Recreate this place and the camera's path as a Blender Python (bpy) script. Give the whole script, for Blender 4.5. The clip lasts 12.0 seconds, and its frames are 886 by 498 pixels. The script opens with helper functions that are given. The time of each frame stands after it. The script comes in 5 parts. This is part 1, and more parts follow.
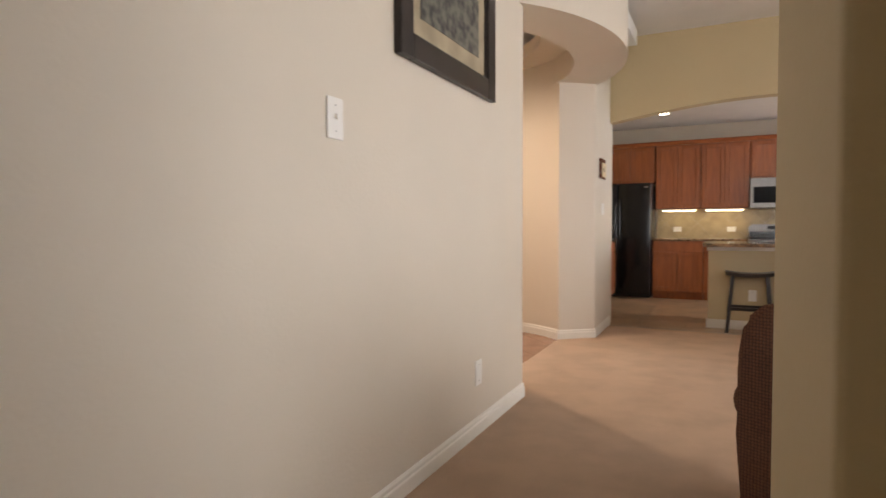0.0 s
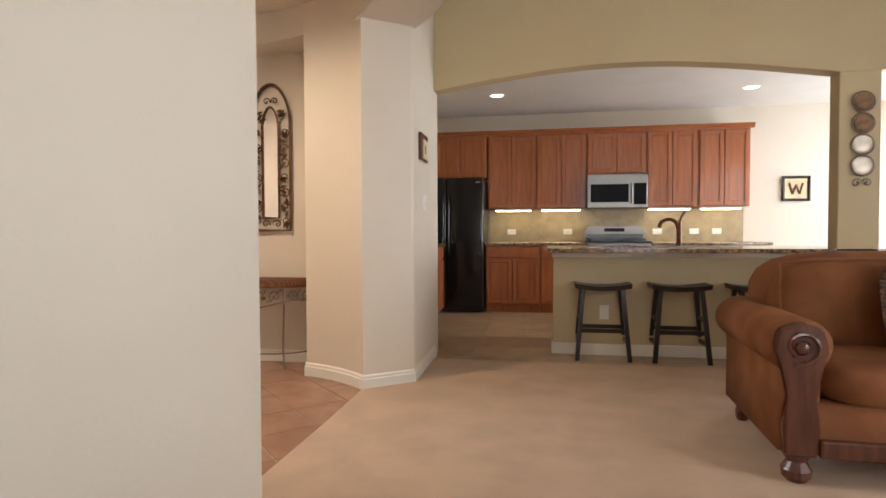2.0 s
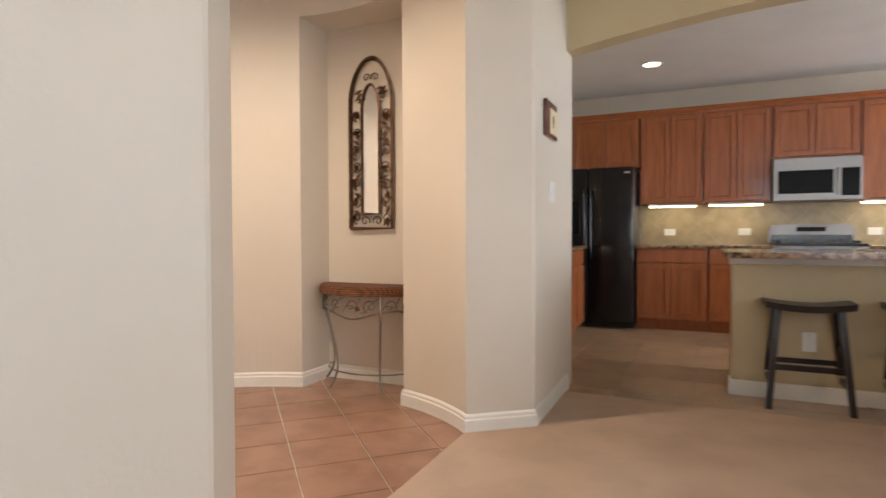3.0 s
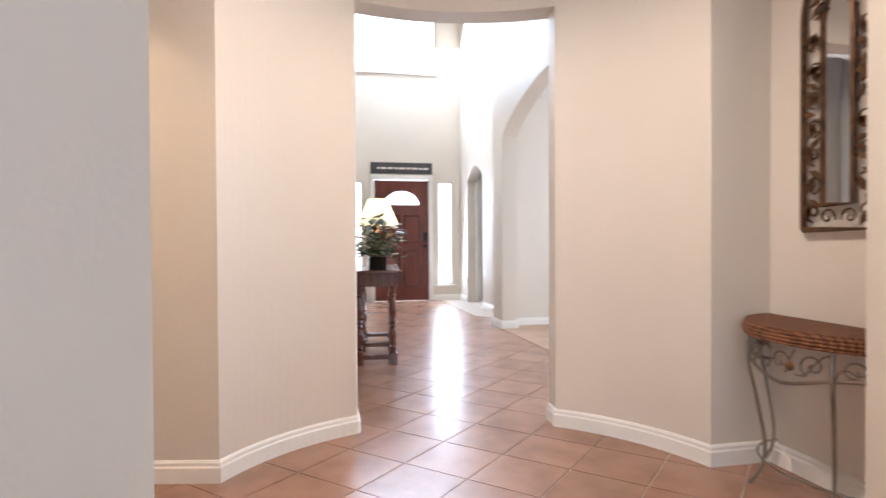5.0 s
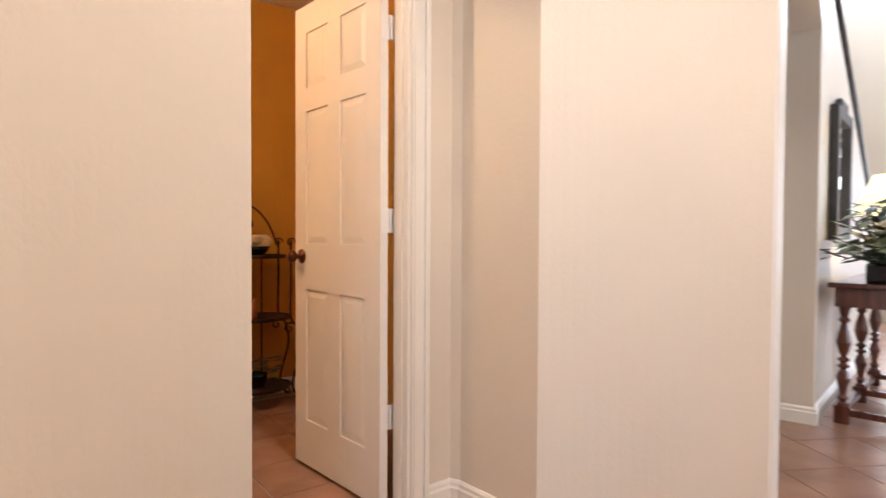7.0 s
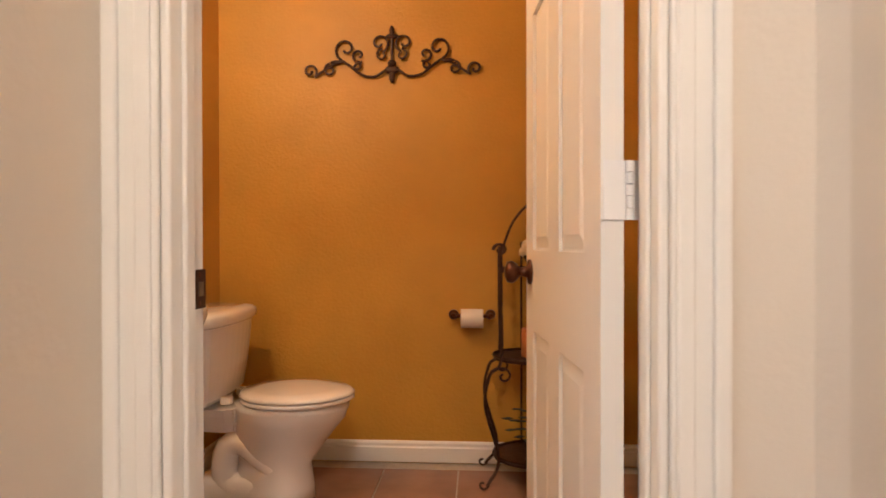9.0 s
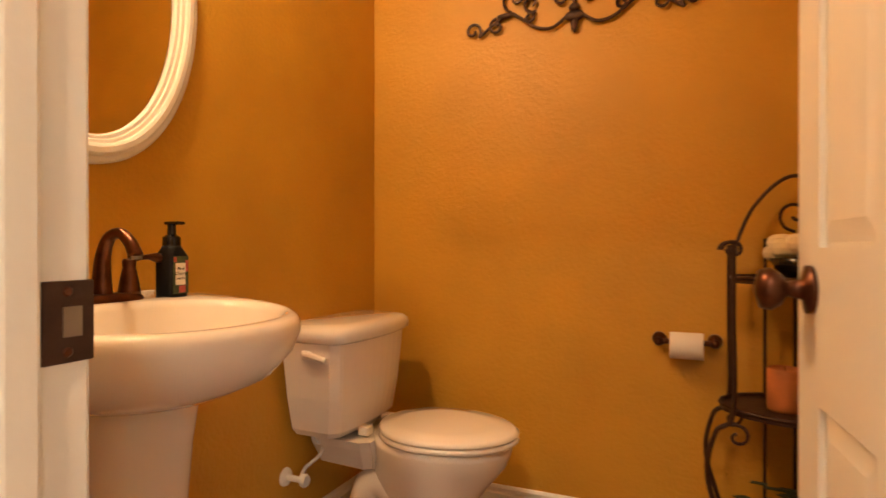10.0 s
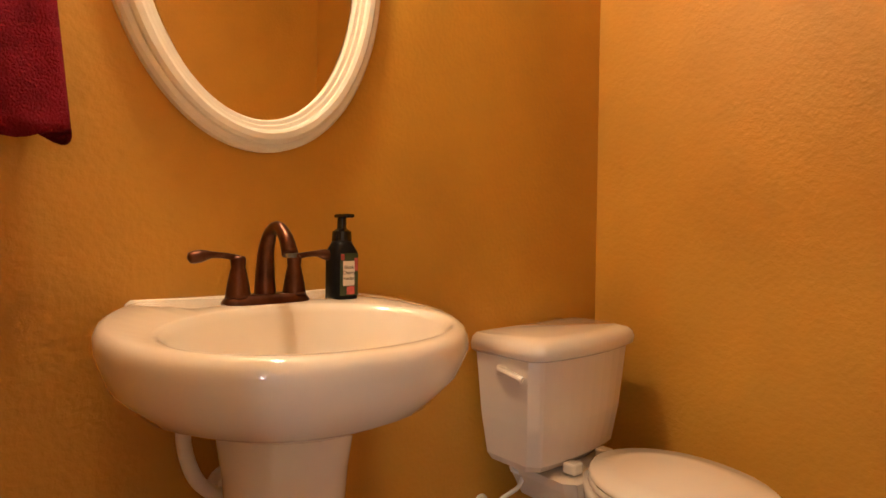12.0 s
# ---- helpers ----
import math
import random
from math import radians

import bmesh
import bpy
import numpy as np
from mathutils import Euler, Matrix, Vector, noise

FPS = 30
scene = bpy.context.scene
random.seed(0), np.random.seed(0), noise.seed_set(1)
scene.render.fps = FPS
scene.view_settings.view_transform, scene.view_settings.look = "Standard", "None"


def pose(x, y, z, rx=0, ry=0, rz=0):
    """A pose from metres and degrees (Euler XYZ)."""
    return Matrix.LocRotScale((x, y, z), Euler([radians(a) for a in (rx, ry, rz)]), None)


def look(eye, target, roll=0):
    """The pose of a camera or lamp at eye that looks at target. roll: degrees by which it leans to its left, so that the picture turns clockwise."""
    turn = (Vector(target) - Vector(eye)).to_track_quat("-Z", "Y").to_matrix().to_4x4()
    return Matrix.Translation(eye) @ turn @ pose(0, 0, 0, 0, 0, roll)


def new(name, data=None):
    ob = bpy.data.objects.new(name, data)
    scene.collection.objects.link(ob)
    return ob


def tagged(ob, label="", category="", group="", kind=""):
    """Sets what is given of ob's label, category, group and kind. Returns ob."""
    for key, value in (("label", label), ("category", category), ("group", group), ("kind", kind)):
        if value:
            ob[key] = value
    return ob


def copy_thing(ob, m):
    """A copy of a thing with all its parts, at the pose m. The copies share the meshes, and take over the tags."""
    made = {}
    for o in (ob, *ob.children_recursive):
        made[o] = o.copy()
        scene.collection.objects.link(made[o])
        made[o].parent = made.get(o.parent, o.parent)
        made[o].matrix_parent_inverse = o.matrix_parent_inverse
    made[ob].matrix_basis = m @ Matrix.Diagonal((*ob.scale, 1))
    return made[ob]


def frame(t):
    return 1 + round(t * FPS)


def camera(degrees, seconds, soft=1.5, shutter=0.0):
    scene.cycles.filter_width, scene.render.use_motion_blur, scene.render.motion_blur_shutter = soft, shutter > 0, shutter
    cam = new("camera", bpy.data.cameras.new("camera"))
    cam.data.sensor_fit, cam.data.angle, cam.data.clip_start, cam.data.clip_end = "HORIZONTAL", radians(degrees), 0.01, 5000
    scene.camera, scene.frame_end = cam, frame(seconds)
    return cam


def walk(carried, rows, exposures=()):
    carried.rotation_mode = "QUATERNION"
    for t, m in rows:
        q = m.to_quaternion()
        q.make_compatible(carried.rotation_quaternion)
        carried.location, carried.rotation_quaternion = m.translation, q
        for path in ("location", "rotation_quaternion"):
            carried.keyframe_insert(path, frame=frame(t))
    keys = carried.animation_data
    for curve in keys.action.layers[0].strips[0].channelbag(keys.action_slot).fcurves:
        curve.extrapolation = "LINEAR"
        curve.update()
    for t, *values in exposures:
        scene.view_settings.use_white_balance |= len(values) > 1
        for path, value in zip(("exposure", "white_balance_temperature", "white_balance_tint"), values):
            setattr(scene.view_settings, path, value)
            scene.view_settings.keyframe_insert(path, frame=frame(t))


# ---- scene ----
cam = camera(75.6, 12.0, 1.5, 0.3)
PATH = [
    (0, (0.825, 0.329, 1.074), (-0.062, 2.12, 1.0), -0.2),
    (0.5, (0.671, 0.665, 1.032), (0.076, 2.574, 0.969), -0.2),
    (1, (0.574, 1.078, 1.008), (0.184, 3.039, 0.949), 0.0),
    (1.5, (0.575, 1.572, 1.023), (0.24, 3.542, 0.965), -0.1),
    (2, (0.58, 2.072, 1.04), (0.232, 4.041, 0.981), -0.2),
    (2.5, (0.544, 2.537, 1.035), (0.017, 4.465, 0.979), -0.2),
    (3, (0.504, 2.999, 1.007), (-0.329, 4.816, 0.961), -0.2),
    (3.2, (0.476, 3.173, 0.999), (-0.505, 4.916, 0.952), 0.2),
    (4.8, (0.381, 4.228, 1.013), (-1.518, 4.857, 0.986), -0.4),
    (5, (0.304, 4.348, 1.02), (-1.65, 4.773, 0.993), -0.3),
    (5.5, (0.135, 4.627, 1.022), (-1.865, 4.618, 0.996), -0.1),
    (6, (-0.048, 4.796, 1.002), (-1.98, 4.279, 0.978), 0.1),
    (6.5, (-0.307, 4.873, 1.006), (-2.096, 3.98, 0.978), 0.3),
    (7, (-0.577, 4.825, 1.033), (-2.162, 3.606, 0.985), 0.3),
]
# the powder room stands turned by TURN about its door's hinge; these rows are in its own axes
HINGE, TURN = (-2.149, 3.395), -15.0
ROOM = pose(HINGE[0], HINGE[1], 0, 0, 0, TURN) @ pose(-HINGE[0], -HINGE[1], 0)
INSIDE = [
    (8.8, (-1.857, 4.383, 1.007), (-1.868, 2.383, 0.993), 0.0),
    (9, (-1.913, 4.241, 1.004), (-1.793, 2.245, 0.992), -0.1),
    (9.5, (-1.94, 3.916, 0.999), (-1.458, 1.975, 0.989), -0.1),
    (10, (-1.905, 3.663, 0.992), (-1.105, 1.831, 0.987), 0.0),
    (10.5, (-1.852, 3.485, 0.998), (-0.748, 1.817, 0.983), 0.2),
    (11, (-1.809, 3.382, 1.014), (-0.469, 1.898, 0.966), 0.6),
    (11.5, (-1.796, 3.344, 1.016), (-0.353, 1.96, 0.968), 0.7),
    (12, (-1.812, 3.337, 1.007), (-0.331, 1.994, 0.966), 0.7),
]
walk(cam, [(t, look(e, g, r)) for t, e, g, r in PATH]
     + [(7.2, look((-0.69, 4.79, 1.035), (-2.182, 3.454, 0.985), 0.3))]
     + [(t, ROOM @ look(e, g, r)) for t, e, g, r in INSIDE],
     exposures=[(0, 0.0, 6900, 16), (2.0, 0.05, 6600, 12), (3.0, 0.1, 6300, 12), (4.8, 0.18, 5600, 14), (7.2, 0.28, 5900, 16), (9.0, 0.30, 5900, 14), (10.0, 0.46, 7200, 14), (11.0, 0.48, 6500, 12), (12.0, 0.44, 6200, 10)])

# ---------------------------------------------------------------- light
world = bpy.data.worlds.new("sky")
scene.world = world
world.use_nodes = True
wn = world.node_tree.nodes
sky = wn.new("ShaderNodeTexSky")
sky.sky_type = "NISHITA"
sky.sun_disc = False
sky.sun_elevation, sky.sun_rotation = radians(50), radians(200)
world.node_tree.links.new(sky.outputs[0], wn["Background"].inputs[0])
wn["Background"].inputs[1].default_value = 0.12


def area(name, place, target, sx, sy, watts, color):
    d = bpy.data.lights.new(name, "AREA")
    d.shape, d.size, d.size_y, d.energy, d.color = "RECTANGLE", sx, sy, watts, color
    o = new(name, d)
    o.matrix_world = look(place, target)
    return o


def bulb(name, place, watts, color, radius=0.06):
    d = bpy.data.lights.new(name, "POINT")
    d.energy, d.color, d.shadow_soft_size = watts, color, radius
    o = new(name, d)
    o.location = place
    return o


def spot(name, place, watts, color, angle=110, radius=0.06):
    d = bpy.data.lights.new(name, "SPOT")
    d.energy, d.color, d.shadow_soft_size, d.spot_size, d.spot_blend = watts, color, radius, radians(angle), 0.8
    o = new(name, d)
    o.matrix_world = look(place, (place[0], place[1] + 0.001, place[2] - 1))
    return o


DAY = (0.84, 0.92, 1.0)
WARM = (1.0, 0.74, 0.45)
area("living_window_light", (4.9, 2.2, 1.6), (0, 2.4, 1.0), 3.4, 1.9, 86, DAY)
area("rear_window_light", (2.9, -1.9, 1.6), (1.5, 3, 1.2), 2.4, 1.9, 24, DAY)
area("breakfast_window_light", (5.35, 8.4, 1.45), (2, 8.2, 1.0), 2.4, 2.0, 110, DAY)
area("foyer_window_light", (-9.25, 5.6, 4.55), (-6, 5.4, 1.0), 2.2, 1.4, 240, DAY)
area("sidelight_light", (-9.27, 6.5, 1.2), (-6, 5.6, 0.6), 0.26, 1.7, 25, DAY)
# fill lamp in an added opening, out of view, to brighten the dining room
area("dining_fill_light", (-4.4, 9.6, 1.5), (-4.4, 5, 1.0), 2.4, 1.6, 80, DAY)
spot("kitchen_can_light", (0.03, 8.86, 2.63), 25, (1.0, 0.85, 0.66))
spot("kitchen_can_light", (2.86, 9.0, 2.63), 25, (1.0, 0.85, 0.66))
# added lamp with no fixture, for the warm light on the vestibule walls
spot("rotunda_warm_light", (-1.55, 4.83, 2.88), 185, (1.0, 0.81, 0.62), 150)
bulb("table_lamp_bulb", (-4.75, 4.86, 1.30), 6, (1.0, 0.75, 0.42))
# added warm bulb, above the view, placed to light the orange walls
bulb("powder_added_bulb", tuple(ROOM @ Vector((-0.92, 2.98, 2.30))), 28, WARM)

# ---------------------------------------------------------------- materials
MATS = {}


def mat(name, color, rough=0.5, metal=0.0, var=0.06, scale=8.0, bump=0.0, bscale=60.0, color2=None, spec=0.5, emit=0.0, coat=0.0, stretch=None, trans=0.0, island=0.0):
    if name in MATS:
        return MATS[name]
    m = bpy.data.materials.new(name)
    m.use_nodes = True
    nt = m.node_tree
    b = nt.nodes["Principled BSDF"]
    b.inputs["Roughness"].default_value = rough
    b.inputs["Metallic"].default_value = metal
    b.inputs["Specular IOR Level"].default_value = spec
    b.inputs["Coat Weight"].default_value = coat
    b.inputs["Transmission Weight"].default_value = trans
    tc = nt.nodes.new("ShaderNodeTexCoord")
    mp = nt.nodes.new("ShaderNodeMapping")
    if stretch:
        mp.inputs["Scale"].default_value = stretch
    nt.links.new(tc.outputs["Object"], mp.inputs[0])
    n1 = nt.nodes.new("ShaderNodeTexNoise")
    n1.inputs["Scale"].default_value = scale
    n1.inputs["Detail"].default_value = 6
    nt.links.new(mp.outputs[0], n1.inputs["Vector"])
    ramp = nt.nodes.new("ShaderNodeMix")
    ramp.data_type = "RGBA"
    c2 = color2 or tuple(max(0, c * (1 - 2 * var)) for c in color)
    ramp.inputs[6].default_value = (*c2, 1)
    ramp.inputs[7].default_value = (*color, 1)
    mr = nt.nodes.new("ShaderNodeMapRange")
    mr.inputs[1].default_value, mr.inputs[2].default_value = 0.35, 0.6
    nt.links.new(n1.outputs[0], mr.inputs[0])
    nt.links.new(mr.outputs[0], ramp.inputs[0])
    out = ramp.outputs[2]
    if island:
        oi = nt.nodes.new("ShaderNodeObjectInfo")
        hs = nt.nodes.new("ShaderNodeHueSaturation")
        m2 = nt.nodes.new("ShaderNodeMapRange")
        m2.inputs[3].default_value, m2.inputs[4].default_value = 1 - island, 1 + island
        nt.links.new(oi.outputs["Random"], m2.inputs[0])
        nt.links.new(m2.outputs[0], hs.inputs["Value"])
        nt.links.new(out, hs.inputs["Color"])
        out = hs.outputs[0]
    nt.links.new(out, b.inputs["Base Color"])
    if emit:
        b.inputs["Emission Color"].default_value = (*color, 1)
        b.inputs["Emission Strength"].default_value = emit
    if bump:
        n2 = nt.nodes.new("ShaderNodeTexNoise")
        n2.inputs["Scale"].default_value = bscale
        n2.inputs["Detail"].default_value = 4
        nt.links.new(mp.outputs[0], n2.inputs["Vector"])
        bp = nt.nodes.new("ShaderNodeBump")
        bp.inputs["Strength"].default_value = bump
        bp.inputs["Distance"].default_value = 0.01
        nt.links.new(n2.outputs[0], bp.inputs["Height"])
        nt.links.new(bp.outputs[0], b.inputs["Normal"])
    MATS[name] = m
    return m


WALL = mat("beige_paint", (0.68, 0.61, 0.51), 0.5, var=0.015, scale=1.5, bump=0.10, bscale=70)
TAN = mat("tan_paint", (0.55, 0.44, 0.26), 0.6, var=0.015, scale=1.5, bump=0.12, bscale=70)
ORANGE = mat("orange_paint", (0.58, 0.30, 0.035), 0.5, var=0.06, scale=2.5, bump=0.25, bscale=75)
WHITE = mat("white_paint", (0.80, 0.77, 0.70), 0.35, var=0.02, scale=3, bump=0.05)
CEIL = mat("ceiling_paint", (0.78, 0.77, 0.74), 0.85, var=0.02, scale=3, bump=0.3, bscale=90)
CARPET = mat("carpet", (0.64, 0.46, 0.33), 0.95, var=0.06, scale=3.5, bump=0.9, bscale=420, spec=0.1)
TILE = mat("terracotta_tile", (0.33, 0.18, 0.115), 0.27, var=0.10, scale=5, bump=0.06, bscale=25, island=0.06)
KTILE = mat("tan_tile", (0.40, 0.27, 0.16), 0.32, var=0.12, scale=4, bump=0.06, bscale=25, island=0.12)
GROUT = mat("grout", (0.46, 0.38, 0.30), 0.9, var=0.08, scale=20)
SPLASH = mat("backsplash_tile", (0.40, 0.31, 0.185), 0.35, var=0.10, scale=9, bump=0.05, island=0.05)
CHERRY = mat("cherry_wood", (0.38, 0.115, 0.036), 0.32, var=0.14, scale=6, stretch=(5, 5, 0.5), coat=0.2)
DARKWOOD = mat("dark_mahogany", (0.11, 0.030, 0.016), 0.25, var=0.2, scale=7, stretch=(5, 5, 0.6), coat=0.4)
REDDOOR = mat("red_stained_wood", (0.17, 0.035, 0.020), 0.35, var=0.2, scale=6, stretch=(5, 5, 0.5), coat=0.2)
ESPRESSO = mat("espresso_wood", (0.018, 0.012, 0.010), 0.35, var=0.2, scale=6)
GRANITE = mat("granite", (0.33, 0.20, 0.11), 0.12, scale=38, color2=(0.035, 0.022, 0.015), coat=0.3)
BLACK = mat("black_enamel", (0.010, 0.010, 0.011), 0.16, var=0.1)
STEEL = mat("stainless_steel", (0.30, 0.29, 0.28), 0.36, metal=1.0, var=0.05, scale=30, stretch=(1, 1, 20))
CHROME = mat("chrome", (0.75, 0.75, 0.75), 0.12, metal=1.0)
DGLASS = mat("dark_glass", (0.012, 0.012, 0.013), 0.30, spec=0.06)
MIRROR = mat("mirror_silver", (0.88, 0.88, 0.88), 0.01, metal=1.0, var=0)
GLASS = mat("window_glass", (1, 1, 1), 0.02, trans=1.0, var=0)
PORC = mat("porcelain", (0.84, 0.78, 0.69), 0.08, var=0.02, scale=3, coat=0.5)
BRONZE = mat("oiled_bronze", (0.13, 0.050, 0.028), 0.28, metal=0.85, var=0.2, scale=25)
IRON = mat("wrought_iron", (0.065, 0.030, 0.018), 0.5, metal=0.5, var=0.2, scale=25, bump=0.2)
PLASTIC = mat("white_plastic", (0.82, 0.80, 0.76), 0.3, var=0.01)
SUEDE = mat("brown_microfibre", (0.23, 0.088, 0.036), 0.85, var=0.14, scale=5, bump=0.25, bscale=120, color2=(0.165, 0.058, 0.022), spec=0.2)
PAPER = mat("paper", (0.78, 0.72, 0.62), 0.9, var=0.03, bump=0.1)
RED = mat("red_terry", (0.26, 0.012, 0.028), 0.95, var=0.15, scale=30, bump=1.0, bscale=260, spec=0.1)
SHADE = mat("lamp_shade_cloth", (1.0, 0.86, 0.50), 0.8, emit=1.1, var=0.02)
GLOW = mat("lamp_glow", (1.0, 0.90, 0.70), 0.5, emit=9.0, var=0)
UNDER = mat("under_cabinet_glow", (1.0, 0.86, 0.52), 0.5, emit=9.0, var=0)
OUT = mat("outdoor_glow", (0.95, 0.98, 1.0), 0.9, emit=3.2, var=0)
GREEN = mat("leaf_green", (0.050, 0.085, 0.035), 0.45, var=0.3, scale=12)
PALELEAF = mat("pale_leaf", (0.30, 0.38, 0.22), 0.5, var=0.2, scale=12)
CANDLE = mat("orange_wax", (0.62, 0.22, 0.08), 0.5, var=0.15, scale=12)
CREAM = mat("cream_cloth", (0.75, 0.62, 0.40), 0.9, var=0.08, bump=0.3)
SIGN = mat("charcoal_sign", (0.06, 0.055, 0.055), 0.6, var=0.15)
GOLDMAT = mat("mat_board", (0.40, 0.33, 0.22), 0.8, var=0.12, scale=6)
ETCH = mat("etching_print", (0.16, 0.15, 0.12), 0.8, scale=22, color2=(0.045, 0.045, 0.04))
SILVER = mat("pewter", (0.30, 0.25, 0.20), 0.35, metal=0.9, var=0.2)
PATINA = mat("antique_gold_iron", (0.15, 0.075, 0.035), 0.45, metal=0.6, var=0.3, scale=25)
PINK = mat("rose_print", (0.55, 0.10, 0.09), 0.5, var=0.2, scale=60)


def weave_mat(name, c1, c2, scale, contrast=0.5, rough=0.85):
    m = mat(name, c1, rough, var=0.1, scale=20)
    nt = m.node_tree
    b = nt.nodes["Principled BSDF"]
    tc = nt.nodes.new("ShaderNodeTexCoord")
    ck = nt.nodes.new("ShaderNodeTexVoronoi")
    ck.inputs["Scale"].default_value = scale
    ck.inputs["Randomness"].default_value = 0.15
    nt.links.new(tc.outputs["Object"], ck.inputs["Vector"])
    mx = nt.nodes.new("ShaderNodeMix")
    mx.data_type = "RGBA"
    mx.inputs[6].default_value, mx.inputs[7].default_value = (*c1, 1), (*c2, 1)
    mr = nt.nodes.new("ShaderNodeMapRange")
    mr.inputs[1].default_value, mr.inputs[2].default_value = 0.25, 0.65
    nt.links.new(ck.outputs["Distance"], mr.inputs[0])
    nt.links.new(mr.outputs[0], mx.inputs[0])
    nt.links.new(mx.outputs[2], b.inputs["Base Color"])
    bp = nt.nodes.new("ShaderNodeBump")
    bp.inputs["Strength"].default_value, bp.inputs["Distance"].default_value = contrast, 0.01
    bp.invert = True
    nt.links.new(ck.outputs["Distance"], bp.inputs["Height"])
    nt.links.new(bp.outputs[0], b.inputs["Normal"])
    return m


TWEED = weave_mat("chenille_weave", (0.19, 0.075, 0.036), (0.075, 0.028, 0.016), 105)
WICKER = weave_mat("woven_wicker", (0.30, 0.12, 0.045), (0.06, 0.02, 0.01), 70)
PAISLEY = weave_mat("paisley_brocade", (0.05, 0.035, 0.04), (0.20, 0.12, 0.07), 55, 0.2)
GOLDCLOTH = weave_mat("gold_brown_cloth", (0.28, 0.14, 0.05), (0.13, 0.055, 0.02), 45, 0.3)


# ---------------------------------------------------------------- mesh helpers
def part(name, bm, material, parent=None, label="", smooth=False):
    bmesh.ops.recalc_face_normals(bm, faces=bm.faces)
    me = bpy.data.meshes.new(name)
    bm.to_mesh(me)
    bm.free()
    if smooth:
        for p in me.polygons:
            p.use_smooth = True
    me.materials.append(material)
    o = new(name, me)
    o.parent = parent
    if label:
        o["label"] = label
    return o


def thing(name, m, label, category, group="", kind=""):
    o = new(name)
    o.matrix_world = m
    o.empty_display_size = 0.05
    return tagged(o, label, category, group, kind)


def B(*boxes, bevel=0.0, seg=2):
    bm = bmesh.new()
    for x0, y0, z0, x1, y1, z1 in boxes:
        one = bmesh.new()
        bmesh.ops.create_cube(one, size=1, matrix=Matrix.Translation(((x0 + x1) / 2, (y0 + y1) / 2, (z0 + z1) / 2)) @ Matrix.Diagonal((abs(x1 - x0), abs(y1 - y0), abs(z1 - z0), 1)))
        if bevel:
            bmesh.ops.bevel(one, geom=one.edges[:], offset=bevel, segments=seg, affect="EDGES", profile=0.5)
        add(bm, one)
    return bm


def add(bm, one):
    vs = [bm.verts.new(v.co) for v in one.verts]
    one.verts.index_update()
    for f in one.faces:
        bm.faces.new([vs[v.index] for v in f.verts])
    one.free()


def prism(pts, a, b, axis="z"):
    """A polygon extruded from a to b; pts lie in xy, in xz (axis y) or in yz (axis x)."""
    def at(p, h):
        return {"z": (p[0], p[1], h), "y": (p[0], h, p[1]), "x": (h, p[0], p[1])}[axis]
    bm = bmesh.new()
    lo, hi = [bm.verts.new(at(p, a)) for p in pts], [bm.verts.new(at(p, b)) for p in pts]
    bm.faces.new(lo), bm.faces.new(hi)
    n = len(pts)
    for i in range(n):
        bm.faces.new((lo[i], lo[(i + 1) % n], hi[(i + 1) % n], hi[i]))
    return bm


def lathe(profile, n=24, center=(0, 0), sx=1.0, sy=1.0):
    bm = bmesh.new()
    rings = []
    for r, z in profile:
        rings.append([bm.verts.new((center[0] + sx * r * math.cos(2 * math.pi * i / n), center[1] + sy * r * math.sin(2 * math.pi * i / n), z)) for i in range(n)])
    for a, b in zip(rings, rings[1:]):
        for i in range(n):
            bm.faces.new((a[i], a[(i + 1) % n], b[(i + 1) % n], b[i]))
    bm.faces.new(rings[0]), bm.faces.new(rings[-1])
    return bm


def tube(pts, r, n=8, taper=None):
    bm = bmesh.new()
    pts = [Vector(p) for p in pts]
    rings = []
    up = Vector((0.13, 0.21, 0.97))
    for i, p in enumerate(pts):
        d = (pts[min(i + 1, len(pts) - 1)] - pts[max(i - 1, 0)]).normalized()
        if abs(d.dot(up)) > 0.95:
            up = Vector((0.9, 0.3, 0.1))
        u = d.cross(up).normalized()
        w = d.cross(u)
        up = -w if (-w).dot(up) > 0 else w
        rr = r * (taper[i] if taper else 1)
        rings.append([bm.verts.new(p + rr * (math.cos(2 * math.pi * k / n) * u + math.sin(2 * math.pi * k / n) * up)) for k in range(n)])
    for a, b in zip(rings, rings[1:]):
        for k in range(n):
            bm.faces.new((a[k], a[(k + 1) % n], b[(k + 1) % n], b[k]))
    bm.faces.new(rings[0]), bm.faces.new(rings[-1])
    return bm


def smooth_path(ctrl, n=8):
    out = []
    c = [Vector(p) for p in ctrl]
    c = [c[0] * 2 - c[1]] + c + [c[-1] * 2 - c[-2]]
    for i in range(1, len(c) - 2):
        for k in range(n):
            t = k / n
            out.append(0.5 * ((2 * c[i]) + (c[i + 1] - c[i - 1]) * t + (2 * c[i - 1] - 5 * c[i] + 4 * c[i + 1] - c[i + 2]) * t * t + (3 * c[i] - c[i - 1] - 3 * c[i + 1] + c[i + 2]) * t ** 3))
    out.append(c[-2])
    return out


def spiral(cx, cz, r0, r1, a0, a1, n=26):
    """A flat spiral in the xz plane, from radius r0 at angle a0 to r1 at a1 (degrees)."""
    return [(cx + (r0 + (r1 - r0) * i / n) * math.cos(radians(a0 + (a1 - a0) * i / n)), 0, cz + (r0 + (r1 - r0) * i / n) * math.sin(radians(a0 + (a1 - a0) * i / n))) for i in range(n + 1)]


def merge(*bms):
    bm = bmesh.new()
    for o in bms:
        add(bm, o)
    return bm


